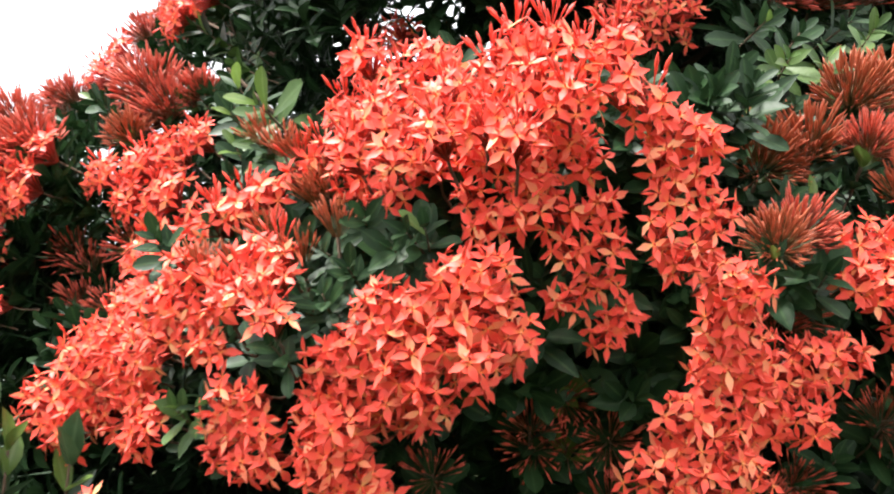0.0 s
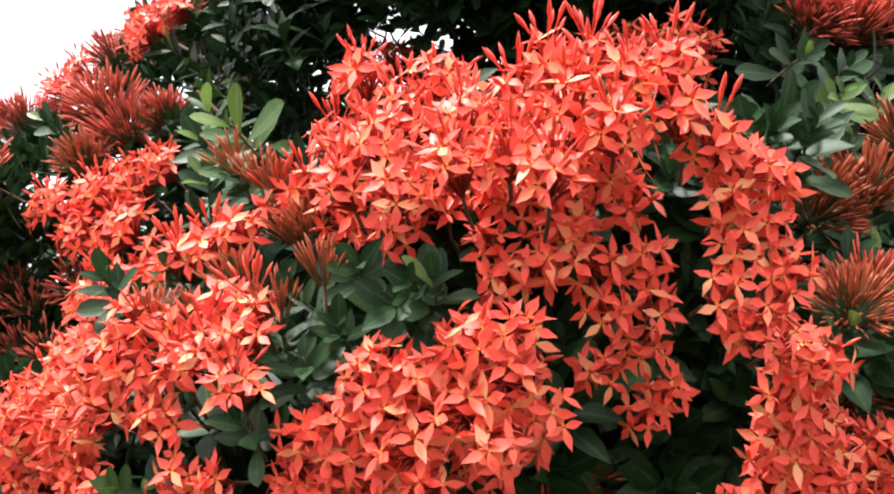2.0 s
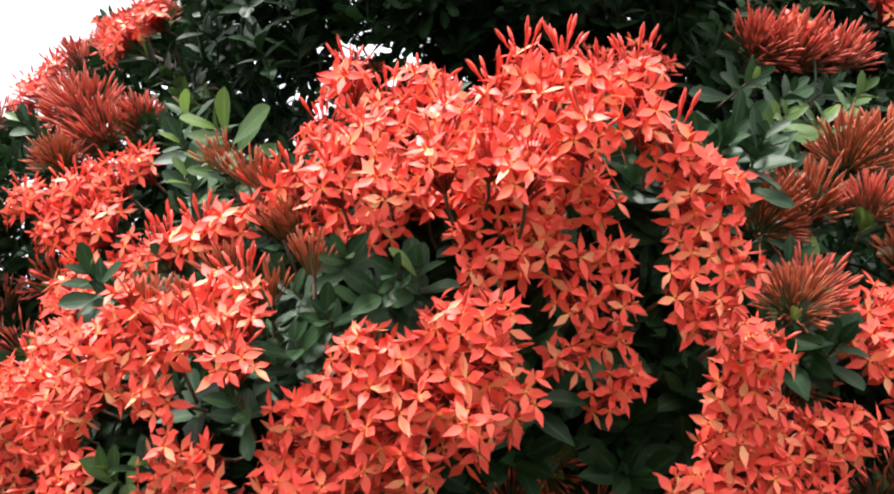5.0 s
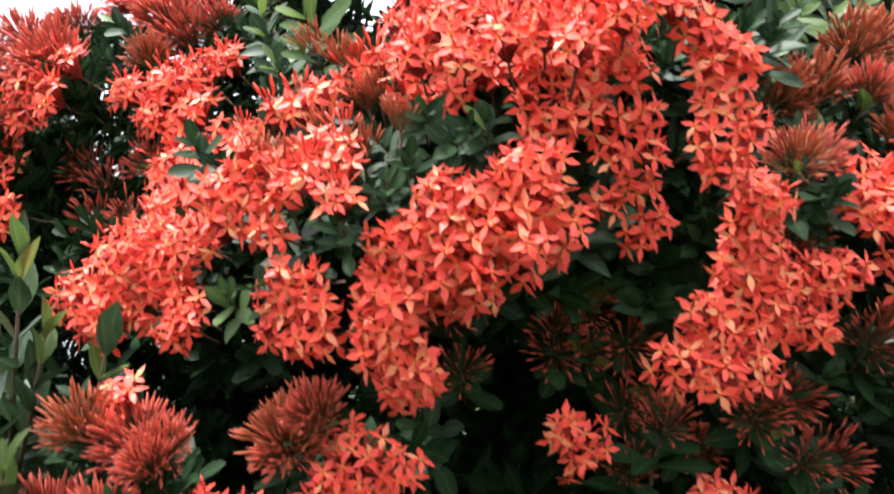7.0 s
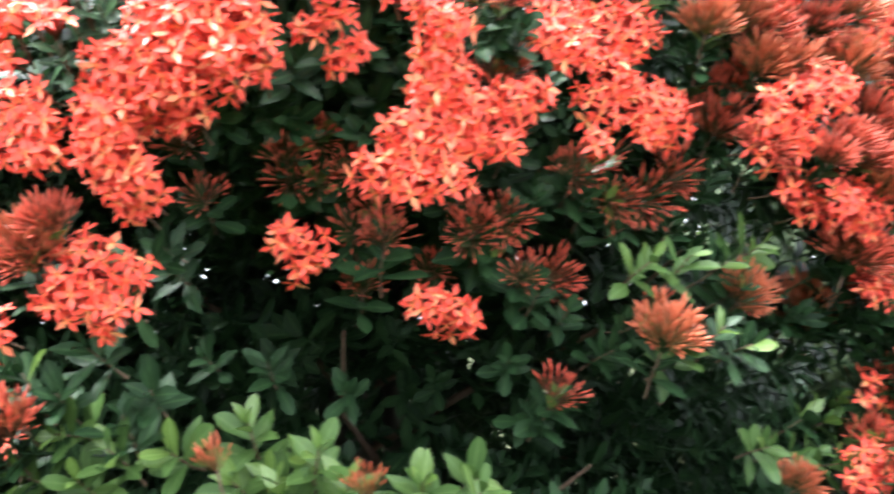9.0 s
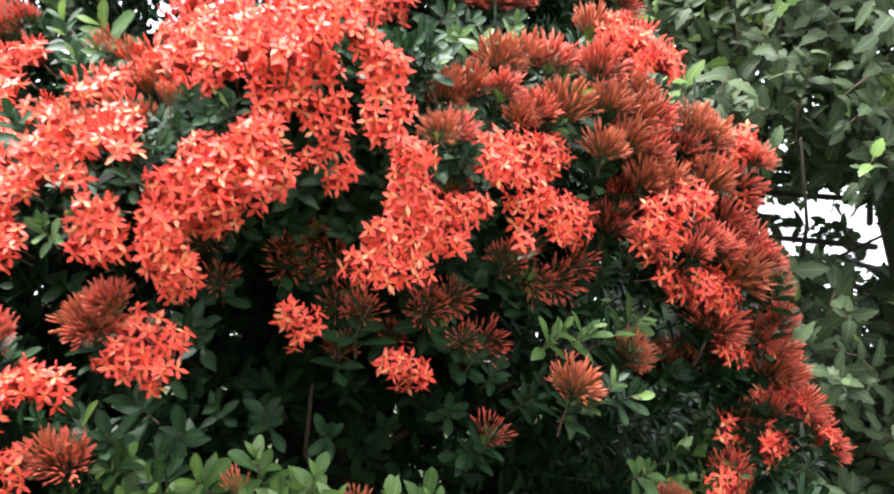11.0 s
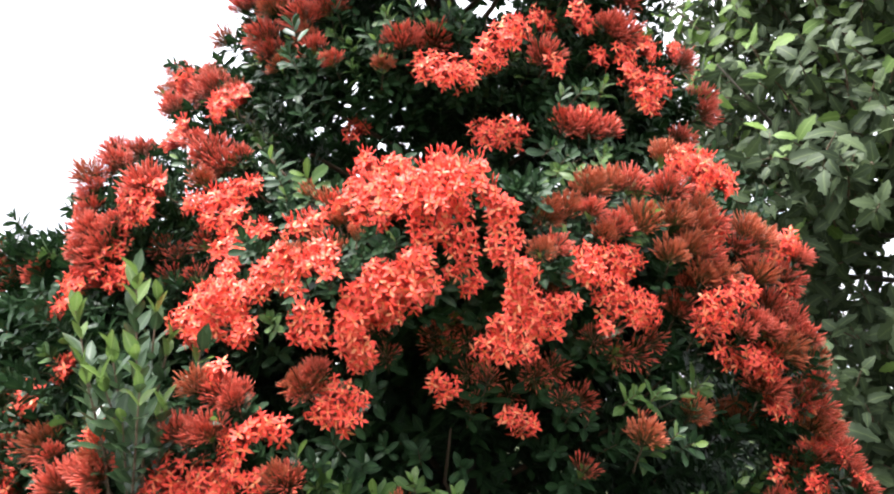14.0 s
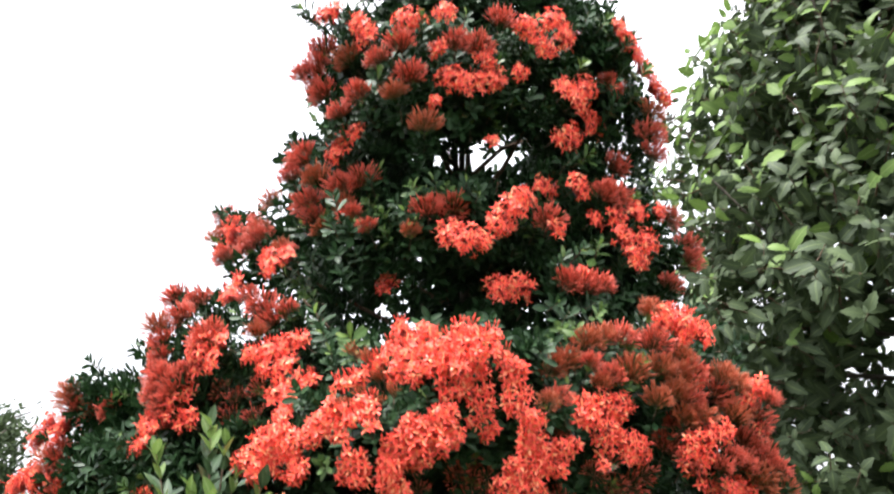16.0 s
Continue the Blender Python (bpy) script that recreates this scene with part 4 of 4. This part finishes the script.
# the crown is several heads deep
flower_heads([(x + rnd.uniform(-0.01, 0.01), y + 0.055, z - 0.014, r) for x, y, z, r in CROWN if x < 0.15], 0.4, False)
flower_heads([(x, y + 0.05, z - 0.012, r) for x, y, z, r in BAND + TASSEL_MID], 0.3, False)
flower_heads(SHOULDER, 0.15, True, 0.8)
flower_heads(COLUMN, 0.05, True, 0.8)
flower_heads(BAND, 0.25, True, 0.8)
flower_heads(TASSEL, 0, True, 0.8)
flower_heads(TASSEL_MID, 0.2, True)
flower_heads(LIMB, 0.8, True)
flower_heads(SHOULDER_WEST, 0.2, True)
flower_heads(CREST_WEST, 0.5, True)
flower_heads(SKIRT_WEST, 0.2, True)
flower_heads(LOBE_WEST, 0.2, False)
flower_heads(LOBE_EDGE, 0.2, False)
flower_heads(LOW_WEST, 0.2, True)
flower_heads(HANGING, 0.0, True, 0.8)
leafy_shoots([(x, y + 0.035, z + 0.012) for x, y, z, _ in HANGING[:4]], 0.3, False, 0.0, 0.9)
flower_heads(BOSS, 0.15, True)
flower_heads(TASSEL_EAST, 0.2, True)
flower_heads(EAST, 0.2, True)
flower_heads(HORN, 0.5, True)
flower_heads(TIER_MID, 0.2, False)
flower_heads(TIER_MID_WEST, 0.2, False)
flower_heads(TIER_TOP, 0.2, False)
flower_heads(TIER_TOP_EAST, 0.2, False)
flower_heads(CREST_MORE, 0.2, True)
flower_heads(EAST_MORE, 0.2, True)
flower_heads(WEST_MORE, 0.2, True)
flower_heads(CORNER, 0.2, True)
flower_heads(FRINGE_EAST, 0.2, True)
bud_heads(BUDS_TOP, 0.6, 0.12)
bud_heads(BUDS_MID, 0.7, 0.12)
bud_heads(BUDS_MID_WEST, 0.6, 0.55)
bud_heads(BUDS_WEST, 0.8, 0.12)
bud_heads(BUDS_FAR_WEST, 0.6, 0.12)
bud_heads(BUDS_LOW_WEST, 0.9, 0.12)
bud_heads(BUDS_EAST, 0.9, 0.55)
bud_heads(BUDS_FAR_EAST, 0.6, 0.12)
bud_heads([(x, y + 0.015, z, r) for x, y, z, r in BUDS_LOW_EAST], -0.05, 0.0, True)
bud_heads(BUDS_SHADE, -0.1, 0.0, True)
bud_heads(BUDS_LOW, 0.9, 0.6)
bud_heads(BUDS_CROOK, 0.9, 0.55)
bud_heads(BUDS_CREST, 0.8, 0.12)
bud_heads(BUDS_CAVITY, 0.6, 0.0, True)
bud_heads(BUDS_UNDER, 0.6, 0.12)
bud_heads(BUDS_LOBE, 0.6, 0.12)
bud_heads(BUDS_YOUNG, 0.6, 0.9)
bud_heads(BUDS_FLANK, 0.9, 0.55)
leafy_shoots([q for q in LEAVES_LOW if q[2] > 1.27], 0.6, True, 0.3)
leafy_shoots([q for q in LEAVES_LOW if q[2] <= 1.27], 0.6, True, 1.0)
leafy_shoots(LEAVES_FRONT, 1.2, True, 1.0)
# shade of the hollow put into colour: these shoots get dark leaves only
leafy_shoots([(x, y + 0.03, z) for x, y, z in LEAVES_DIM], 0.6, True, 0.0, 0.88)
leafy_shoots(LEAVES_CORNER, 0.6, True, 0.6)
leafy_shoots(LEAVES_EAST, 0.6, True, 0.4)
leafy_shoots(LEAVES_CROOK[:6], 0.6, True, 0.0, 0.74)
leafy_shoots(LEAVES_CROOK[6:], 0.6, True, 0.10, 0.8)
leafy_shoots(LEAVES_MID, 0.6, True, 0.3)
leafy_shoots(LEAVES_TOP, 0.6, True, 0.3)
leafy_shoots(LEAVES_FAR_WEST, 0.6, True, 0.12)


def tier_shoots():
    """Leafy shoots on the faces of the upper tiers, between the heads."""
    for low, high, west, east, count in ((2.14, 2.44, -48, 58, 80), (2.62, 3.05, -48, 58, 60)):
        for _ in range(count):
            z, az = rnd.uniform(low, high), rnd.uniform(west, east)
            rr = girth(z, az) - 0.04
            p = AXIS + Vector((rr * math.sin(radians(az)), -rr * math.cos(radians(az)), z))
            near = sorted((p - q).length for q, _ in TAKEN)
            if near[0] < 0.05 or near[1] > 0.14 or hollow(p):
                continue
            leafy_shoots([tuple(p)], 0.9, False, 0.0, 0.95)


def shrub_frame():
    """The trunks and limbs that carry the tiers."""
    r = random.Random(21)
    for i in range(3):
        w = math.tau * i / 3 + 0.4
        way = [(0.05 * math.cos(w), 0.05 * math.sin(w), 0.0), (0.07 * math.cos(w), 0.07 * math.sin(w), 0.9), (0.04 * math.cos(w), 0.05 * math.sin(w), 1.9), (0.02 * math.cos(w), 0.03 * math.sin(w), 2.9 + 0.1 * i)]
        part("trunk", Shape().add(pipe(way, [0.032, 0.026, 0.018, 0.006], 9)).mesh("trunk", BARK), ixora)
    for i in range(64):
        z = 0.4 + 2.5 * (i + 0.5) / 64
        az = (i * 137.5) % 360 - 180
        reach = girth(min(3.1, z + 0.18), az) * 0.72 - 0.05
        d = Vector((math.sin(radians(az)), -math.cos(radians(az)), 0))
        way = [(0, 0, z - 0.1)]
        for f in (0.35, 0.7, 1.0):
            q = d * reach * f + Vector((r.uniform(-0.04, 0.04), r.uniform(-0.04, 0.04), z + 0.26 * f * f))
            way.append(tuple(q))
        part("branch", Shape().add(pipe(way, [0.010, 0.008, 0.005, 0.0025], 6), None, 0).mesh("branch", TWIG), ixora)


# shaded hollows under the bosses of bloom, as (middle, half sizes)
HOLLOWS = [((0.36, 1.02, 1.24), (0.46, 0.46, 0.20)), ((0.1, 1.0, 1.42), (0.36, 0.34, 0.17)), ((-0.22, 0.98, 1.50), (0.15, 0.22, 0.13)), ((-0.20, 1.16, 2.04), (0.36, 0.36, 0.13)), ((-0.46, 1.16, 1.73), (0.16, 0.26, 0.11)), ((0.62, 1.10, 1.50), (0.12, 0.26, 0.09))]
HOLLOWS += [((0.02 * i, 1.2 + 0.22 * i, 2.06 + 0.085 * i), (0.12, 0.17, 0.065)) for i in range(7)]
HOLLOWS += [((0.22 + 0.01 * i, 1.2 + 0.22 * i, 2.45 + 0.082 * i), (0.24, 0.17, 0.075)) for i in range(7)]
HOLLOWS += [((-0.15 - 0.02 * i, 1.0 + 0.3 * i, 1.99 + 0.11 * i), (0.135, 0.17, 0.10)) for i in range(5)]


def hollow(p):
    return any(sum(((a - c) / h) ** 2 for a, c, h in zip(p, middle, half)) < 1 for middle, half in HOLLOWS)


def shrub_fill():
    """The leafy mass behind the heads, kept inside the shrub's skin of heads and shoots."""
    r, s = random.Random(33), Shape()
    wholes = [(*q.template()[:3], 1) for q in JOINED_SHOOTS]
    skin = np.array([tuple(q) for q, _ in TAKEN])
    reach = np.hypot(skin[:, 0] - AXIS.x, skin[:, 1] - AXIS.y)
    for i in range(21000):
        z, az = r.uniform(0.75, 3.25), r.uniform(-180, 180)
        front = abs(az) < 115
        if not front and r.random() < 0.6:
            continue
        neck = (2.02 < z < 2.17 and not 20 < az < 110) or 2.50 < z < 2.61
        if neck and r.random() < (0.62 if z < 2.3 else 0.8):
            continue
        g = girth(z, az) + 0.06
        deep = r.random() < 0.5
        rr = g * math.sqrt(r.uniform(0.1, 0.72)) if deep else g - r.uniform(0.0, 0.2)
        p = AXIS + Vector((rr * math.sin(radians(az)), -rr * math.cos(radians(az)), z))
        if hollow(p) and r.random() < (0.95 if p.z < 1.9 else 0.72 if p.z < 2.42 else 0.89):
            continue
        if front and z > 1.15:
            far = np.linalg.norm(skin - np.array(p), axis=1)
            close = np.argsort(far)[:4]
            back = 0.17 if 1.2 < z < 1.47 and abs(az) < 26 else 0.10 if z < 1.52 else 0.075
            if far[close[0]] > (0.36 if abs(az) > 38 else 0.26) and not deep:
                continue
            if rr > (reach[close[0]] - (0.09 if z > 1.85 and az < 0 else 0.04) if abs(az) > 38 else min(reach[close]) - back):
                continue
            if -20 < az < 38 and z < 1.52 and rr > 0.57 and r.random() < 0.9:
                continue
        way = outward(p, r.uniform(0.1, 0.9)) + Vector([r.uniform(-0.4, 0.4) for _ in range(3)])
        s.add(wholes[r.randrange(8)], HOME @ facing(p, way, r.uniform(0, 6.28), r.uniform(0.8, 1.2)))
    for i in range(1500):
        w, rr, z = r.uniform(0, math.tau), 0.62 * math.sqrt(r.random()), r.uniform(0.8, 1.95)
        p = AXIS + Vector((rr * math.cos(w), rr * math.sin(w), z))
        if hollow(p):
            continue
        s.add(wholes[r.randrange(8)], HOME @ facing(p, [r.uniform(-1, 1) for _ in range(3)], 0.0, r.uniform(0.9, 1.3)))
    # the shaded mass behind the nearest bosses and behind the western lobe
    # second and third boxes: leaf mats added to keep light off what lies below
    for low, high, count in (((-0.12, 0.90, 1.56), (0.30, 1.12, 1.80), 300), ((-0.05, 0.87, 1.78), (0.30, 1.15, 1.86), 210), ((-0.12, 1.08, 1.52), (0.72, 1.75, 1.76), 620), ((-0.32, 1.0, 1.60), (-0.10, 1.2, 1.75), 160), ((-0.8, 1.35, 1.6), (-0.4, 1.9, 1.88), 260), ((-0.95, 1.15, 0.9), (-0.34, 1.95, 1.68), 900), ((-1.08, 1.56, 1.45), (-0.90, 1.72, 1.86), 110)):
        for _ in range(count):
            p = Vector([r.uniform(a, b) for a, b in zip(low, high)])
            s.add(wholes[r.randrange(8)], HOME @ facing(p, outward(p, r.uniform(0.0, 0.7)) + Vector([r.uniform(-0.5, 0.5) for _ in range(3)]), 0.0, r.uniform(0.8, 1.1)))
    for at, way, back in BACKS:
        for _ in range(12 if at.x < -0.55 else 6 if at.x < -0.35 else 7 if at.x > 0.75 else 6 if at.z > 2.2 else 3 if at.z > 2.0 else 1):
            flank = at.x < -0.35 or at.x > 0.75
            side = 0.05 if at.x < -0.55 or at.x > 0.75 or at.z > 2.2 else 0.025
            p = at - way * back * r.uniform(1.1, 3.8 if flank else 2.6 if at.z > 2.2 else 1.8) + Vector([r.uniform(-side, side) for _ in range(3)])
            if hollow(p) and r.random() < (0.3 if 1.9 < p.z < 2.42 else 0.95):
                continue
            s.add(wholes[r.randrange(8)], HOME @ facing(p, way + Vector([r.uniform(-0.5, 0.5) for _ in range(3)]), r.uniform(0, 6.28), r.uniform(0.75, 1.1)))
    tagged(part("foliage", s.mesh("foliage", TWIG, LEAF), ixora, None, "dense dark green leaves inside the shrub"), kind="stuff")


tier_shoots()
shrub_frame()
shrub_fill()


# ---- the pale leafy shoots of a neighbouring bush ----
def pale_bush():
    bush = tagged(new("leafy_bush"), "slender bush with upright pale green leafy shoots", "bush")
    bush.location = (-0.5, 0.96, 0.0)
    r = random.Random(61)
    meshes = [Shape().add(blade(0.062 * r.uniform(0.8, 1.15), 0.029 * r.uniform(0.9, 1.1), LANCE, r.uniform(-0.15, 0.15), 0.3, r.uniform(-0.2, 0.2))).mesh("leaf", PALE_LEAF) for _ in range(4)]
    young = [Shape().add(blade(0.056, 0.026, LANCE, r.uniform(-0.1, 0.12), 0.4)).mesh("leaf", PALE_TIP) for _ in range(2)]
    for tip, tall in PALE_TIPS:
        top = Vector(tip) - bush.location
        foot = Vector((r.uniform(-0.02, 0.02), 0.03, 0.0))
        knee = Vector((0.55 * top.x + r.uniform(-0.02, 0.02), 0.6 * top.y + 0.06, top.z - tall - 0.08))
        way = [foot, Vector((0, 0.08, 0.6 * knee.z)), knee, top]
        stem = part("stem", Shape().add(pipe([tuple(q) for q in way], [0.006, 0.005, 0.003, 0.0012], 6)).mesh("stem", TWIG), bush)
        turn, d = r.uniform(0, 3), (top - knee).normalized()
        steps, tall = int(tall / 0.026) + 8, tall + 0.21
        for i in range(steps):
            f = i / max(1, steps - 1)
            at = top - d * tall * (1 - f)
            for side in (0, 1):
                m = facing(at, d + Vector((r.uniform(-0.1, 0.1), r.uniform(-0.1, 0.1), 0))) @ Matrix.Rotation(turn + side * math.pi + r.uniform(-0.3, 0.3), 4, "Z") @ Matrix.Rotation(-radians(28 + 40 * f + r.uniform(-18, 12)), 4, "Y") @ Matrix.Scale(r.uniform(0.8, 1.1), 4)
                part("leaf", r.choice(young) if f > 0.82 and r.random() < 0.85 else r.choice(meshes), stem, m)
            turn += math.pi / 2 + r.uniform(-0.2, 0.2)


PALE_TIPS = [
    ((-0.488, 0.860, 1.652), 0.15),
    ((-0.472, 0.965, 1.612), 0.10),
    ((-0.640, 0.985, 1.594), 0.18),
    ((-0.521, 0.840, 1.507), 0.08),
    ((-0.458, 0.780, 1.486), 0.07),
    ((-0.445, 0.760, 1.427), 0.1),
    ((-0.536, 0.840, 1.453), 0.08),
    ((-0.450, 0.985, 1.528), 0.08),
    ((-0.589, 0.900, 1.470), 0.08),
    ((-0.494, 0.840, 1.373), 0.08),
    ((-0.433, 0.880, 1.396), 0.08),
    ((-0.384, 0.985, 1.512), 0.02),
]
pale_bush()


# ---- the large-leaved tree behind ----
def leafy_twig(seed, sunny):
    """A drooping twig with broad, slightly wavy leaves set alternately along it."""
    r, s = random.Random(seed), Shape()
    s.add(pipe([(0, 0, -0.36), (0.03, 0, -0.15), (0, 0, 0)], [0.008, 0.006, 0.003], 5), None, 0)
    for i in range(10):
        w = i * 2.4 + r.uniform(-0.4, 0.4)
        size = r.uniform(0.6, 1.1)
        edge = [(0.0, 0.02), (0.12, 0.05), (0.22, 0.30), (0.34, 0.46), (0.44, 0.38), (0.55, 0.5), (0.66, 0.34), (0.76, 0.40), (0.86, 0.20), (0.94, 0.14), (1.0, 0.01)]
        t = blade(0.17 * size, 0.095 * size, [(u, k * r.uniform(0.85, 1.1)) for u, k in edge], r.uniform(-0.8, -0.1), r.uniform(-0.2, 0.45), r.uniform(-0.7, 0.7))
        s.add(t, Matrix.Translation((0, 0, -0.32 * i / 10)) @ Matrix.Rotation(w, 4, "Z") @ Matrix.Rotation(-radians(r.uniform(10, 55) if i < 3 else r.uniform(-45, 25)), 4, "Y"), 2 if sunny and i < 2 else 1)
    return s


def broad_tree(x, y, height, seed, label):
    tree = tagged(new("broadleaf_tree"), label, "tree")
    tree.location = (x, y, 0)
    r = random.Random(seed)
    part("trunk", Shape().add(pipe([(2.0, 0.9, -0.1), (1.85, 0.85, 1.2), (1.3, 0.6, 3.0), (0.2, 0, height - 0.4)], [0.17, 0.13, 0.09, 0.03], 12)).mesh("trunk", BARK), tree)
    for i in range(26):
        z = 0.5 + (height - 1.2) * i / 25
        az = i * 2.4
        reach = 1.9 * math.sin(math.pi * min(1.0, (z + 1.6) / (height + 1.6))) ** 0.6 + 0.2
        way = [(1.9 - 0.3 * z, 0.9 - 0.14 * z, z)]
        for f in (0.3, 0.65, 1.0):
            way.append((reach * f * math.cos(az) + r.uniform(-0.1, 0.1), reach * f * math.sin(az) + r.uniform(-0.1, 0.1), z + 0.7 * f * f))
        limb = part("limb", Shape().add(pipe(way, [0.030, 0.021, 0.013, 0.006], 7)).mesh("limb", BARK), tree)
        for j in range(3 if z > 2.9 else 0):
            a, b = Vector(way[1 + j % 2]), Vector(way[2 + j % 2])
            q = a.lerp(b, r.uniform(0.2, 0.9))
            tip = q + Vector((r.uniform(-0.5, 0.5), r.uniform(-0.5, 0.5), r.uniform(0.25, 0.8)))
            part("branch", Shape().add(pipe([q, q.lerp(tip, 0.5) + Vector((r.uniform(-0.06, 0.06), 0, -0.05)), tip], [0.014, 0.011, 0.005], 6)).mesh("branch", BARK), limb)
    shapes = [leafy_twig(seed + k, k % 3 == 0) for k in range(8)]
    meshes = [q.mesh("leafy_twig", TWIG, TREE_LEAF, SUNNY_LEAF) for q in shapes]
    rest, single = Shape(), 0
    for i in range(3500):
        z = r.uniform(0.4, height)
        reach = 2.2 * math.sin(math.pi * min(1.0, (z + 1.6) / (height + 1.9))) ** 0.6 + 0.1
        az, rr = r.uniform(0, math.tau), reach * r.uniform(0.10, 1.0) ** 0.5
        lump = 1 + 0.3 * noise.noise((4 * math.cos(az), 4 * math.sin(az), z * 1.6))
        p = Vector((rr * lump * math.cos(az), rr * lump * math.sin(az), z))
        if noise.noise(p * 1.1) + 0.5 * noise.noise(p * 3.1) > (0.30 if p.z > 2.1 and p.x > -0.4 else 0.5) or (abs(p.z - 2.36 - 0.2 * p.y) < 0.38 - 0.2 * noise.noise(p * 2.6) and abs(p.x - 0.38 - 0.68 * p.y) < 0.66 and r.random() < 0.93):
            continue
        way = Vector((math.cos(az), math.sin(az), r.uniform(-0.2, 0.9))) + Vector([r.uniform(-0.5, 0.5) for _ in range(3)])
        k, m = r.randrange(8), facing(p, way, r.uniform(0, 6.28), r.uniform(0.75, 1.2))
        # higher twigs more often get the brighter leaves, standing in for light on top
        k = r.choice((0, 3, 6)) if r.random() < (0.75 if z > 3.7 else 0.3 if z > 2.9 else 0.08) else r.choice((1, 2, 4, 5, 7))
        if single < 300 and p.y < 0.2 and rr > 0.6 * reach:
            part("leafy_twig", meshes[k], tree, m)
            single += 1
        else:
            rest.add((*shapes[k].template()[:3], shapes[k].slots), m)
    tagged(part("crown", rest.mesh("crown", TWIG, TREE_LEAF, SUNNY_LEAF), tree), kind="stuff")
    return tree


broad_tree(4.0, 5.9, 6.2, 900, "tall broadleaf tree with large dull green leaves behind the shrub")


def far_tree(x, y, height, seed):
    tree = tagged(new("distant_tree"), "small hazy green tree far off against the sky", "tree")
    tree.location = (x, y, 0)
    r = random.Random(seed)
    part("trunk", Shape().add(pipe([(0, 0, -0.1), (0.1, 0, height * 0.5), (0, 0, height * 0.9)], [0.2, 0.14, 0.04], 10)).mesh("trunk", BARK), tree)
    for i in range(10):
        w = i * 2.4
        part("limb", Shape().add(pipe([(0, 0, height * 0.3 + 0.05 * i * height), (0.6 * math.cos(w), 0.6 * math.sin(w), height * 0.5 + 0.05 * i * height), (1.3 * math.cos(w), 1.3 * math.sin(w), height * 0.58 + 0.05 * i * height)], [0.06, 0.04, 0.015], 6)).mesh("limb", BARK), tree)
    s, leaf = Shape(), blade(0.16, 0.08, ROUND, -0.2, 0.3)
    lobes = [Vector((r.uniform(-1.1, 1.1), r.uniform(-1.1, 1.1), r.uniform(0.4, 0.9) * height)) for _ in range(14)]
    for i in range(5000):
        c = r.choice(lobes)
        p = c + Vector([r.gauss(0, 0.32) for _ in range(3)])
        s.add(leaf, facing(p, [r.uniform(-1, 1) for _ in range(3)], r.uniform(0, 6), r.uniform(0.7, 1.3)))
    tagged(part("crown", s.mesh("crown", TREE_LEAF), tree), kind="stuff")


far_tree(-10.8, 22.6, 3.6, 77)
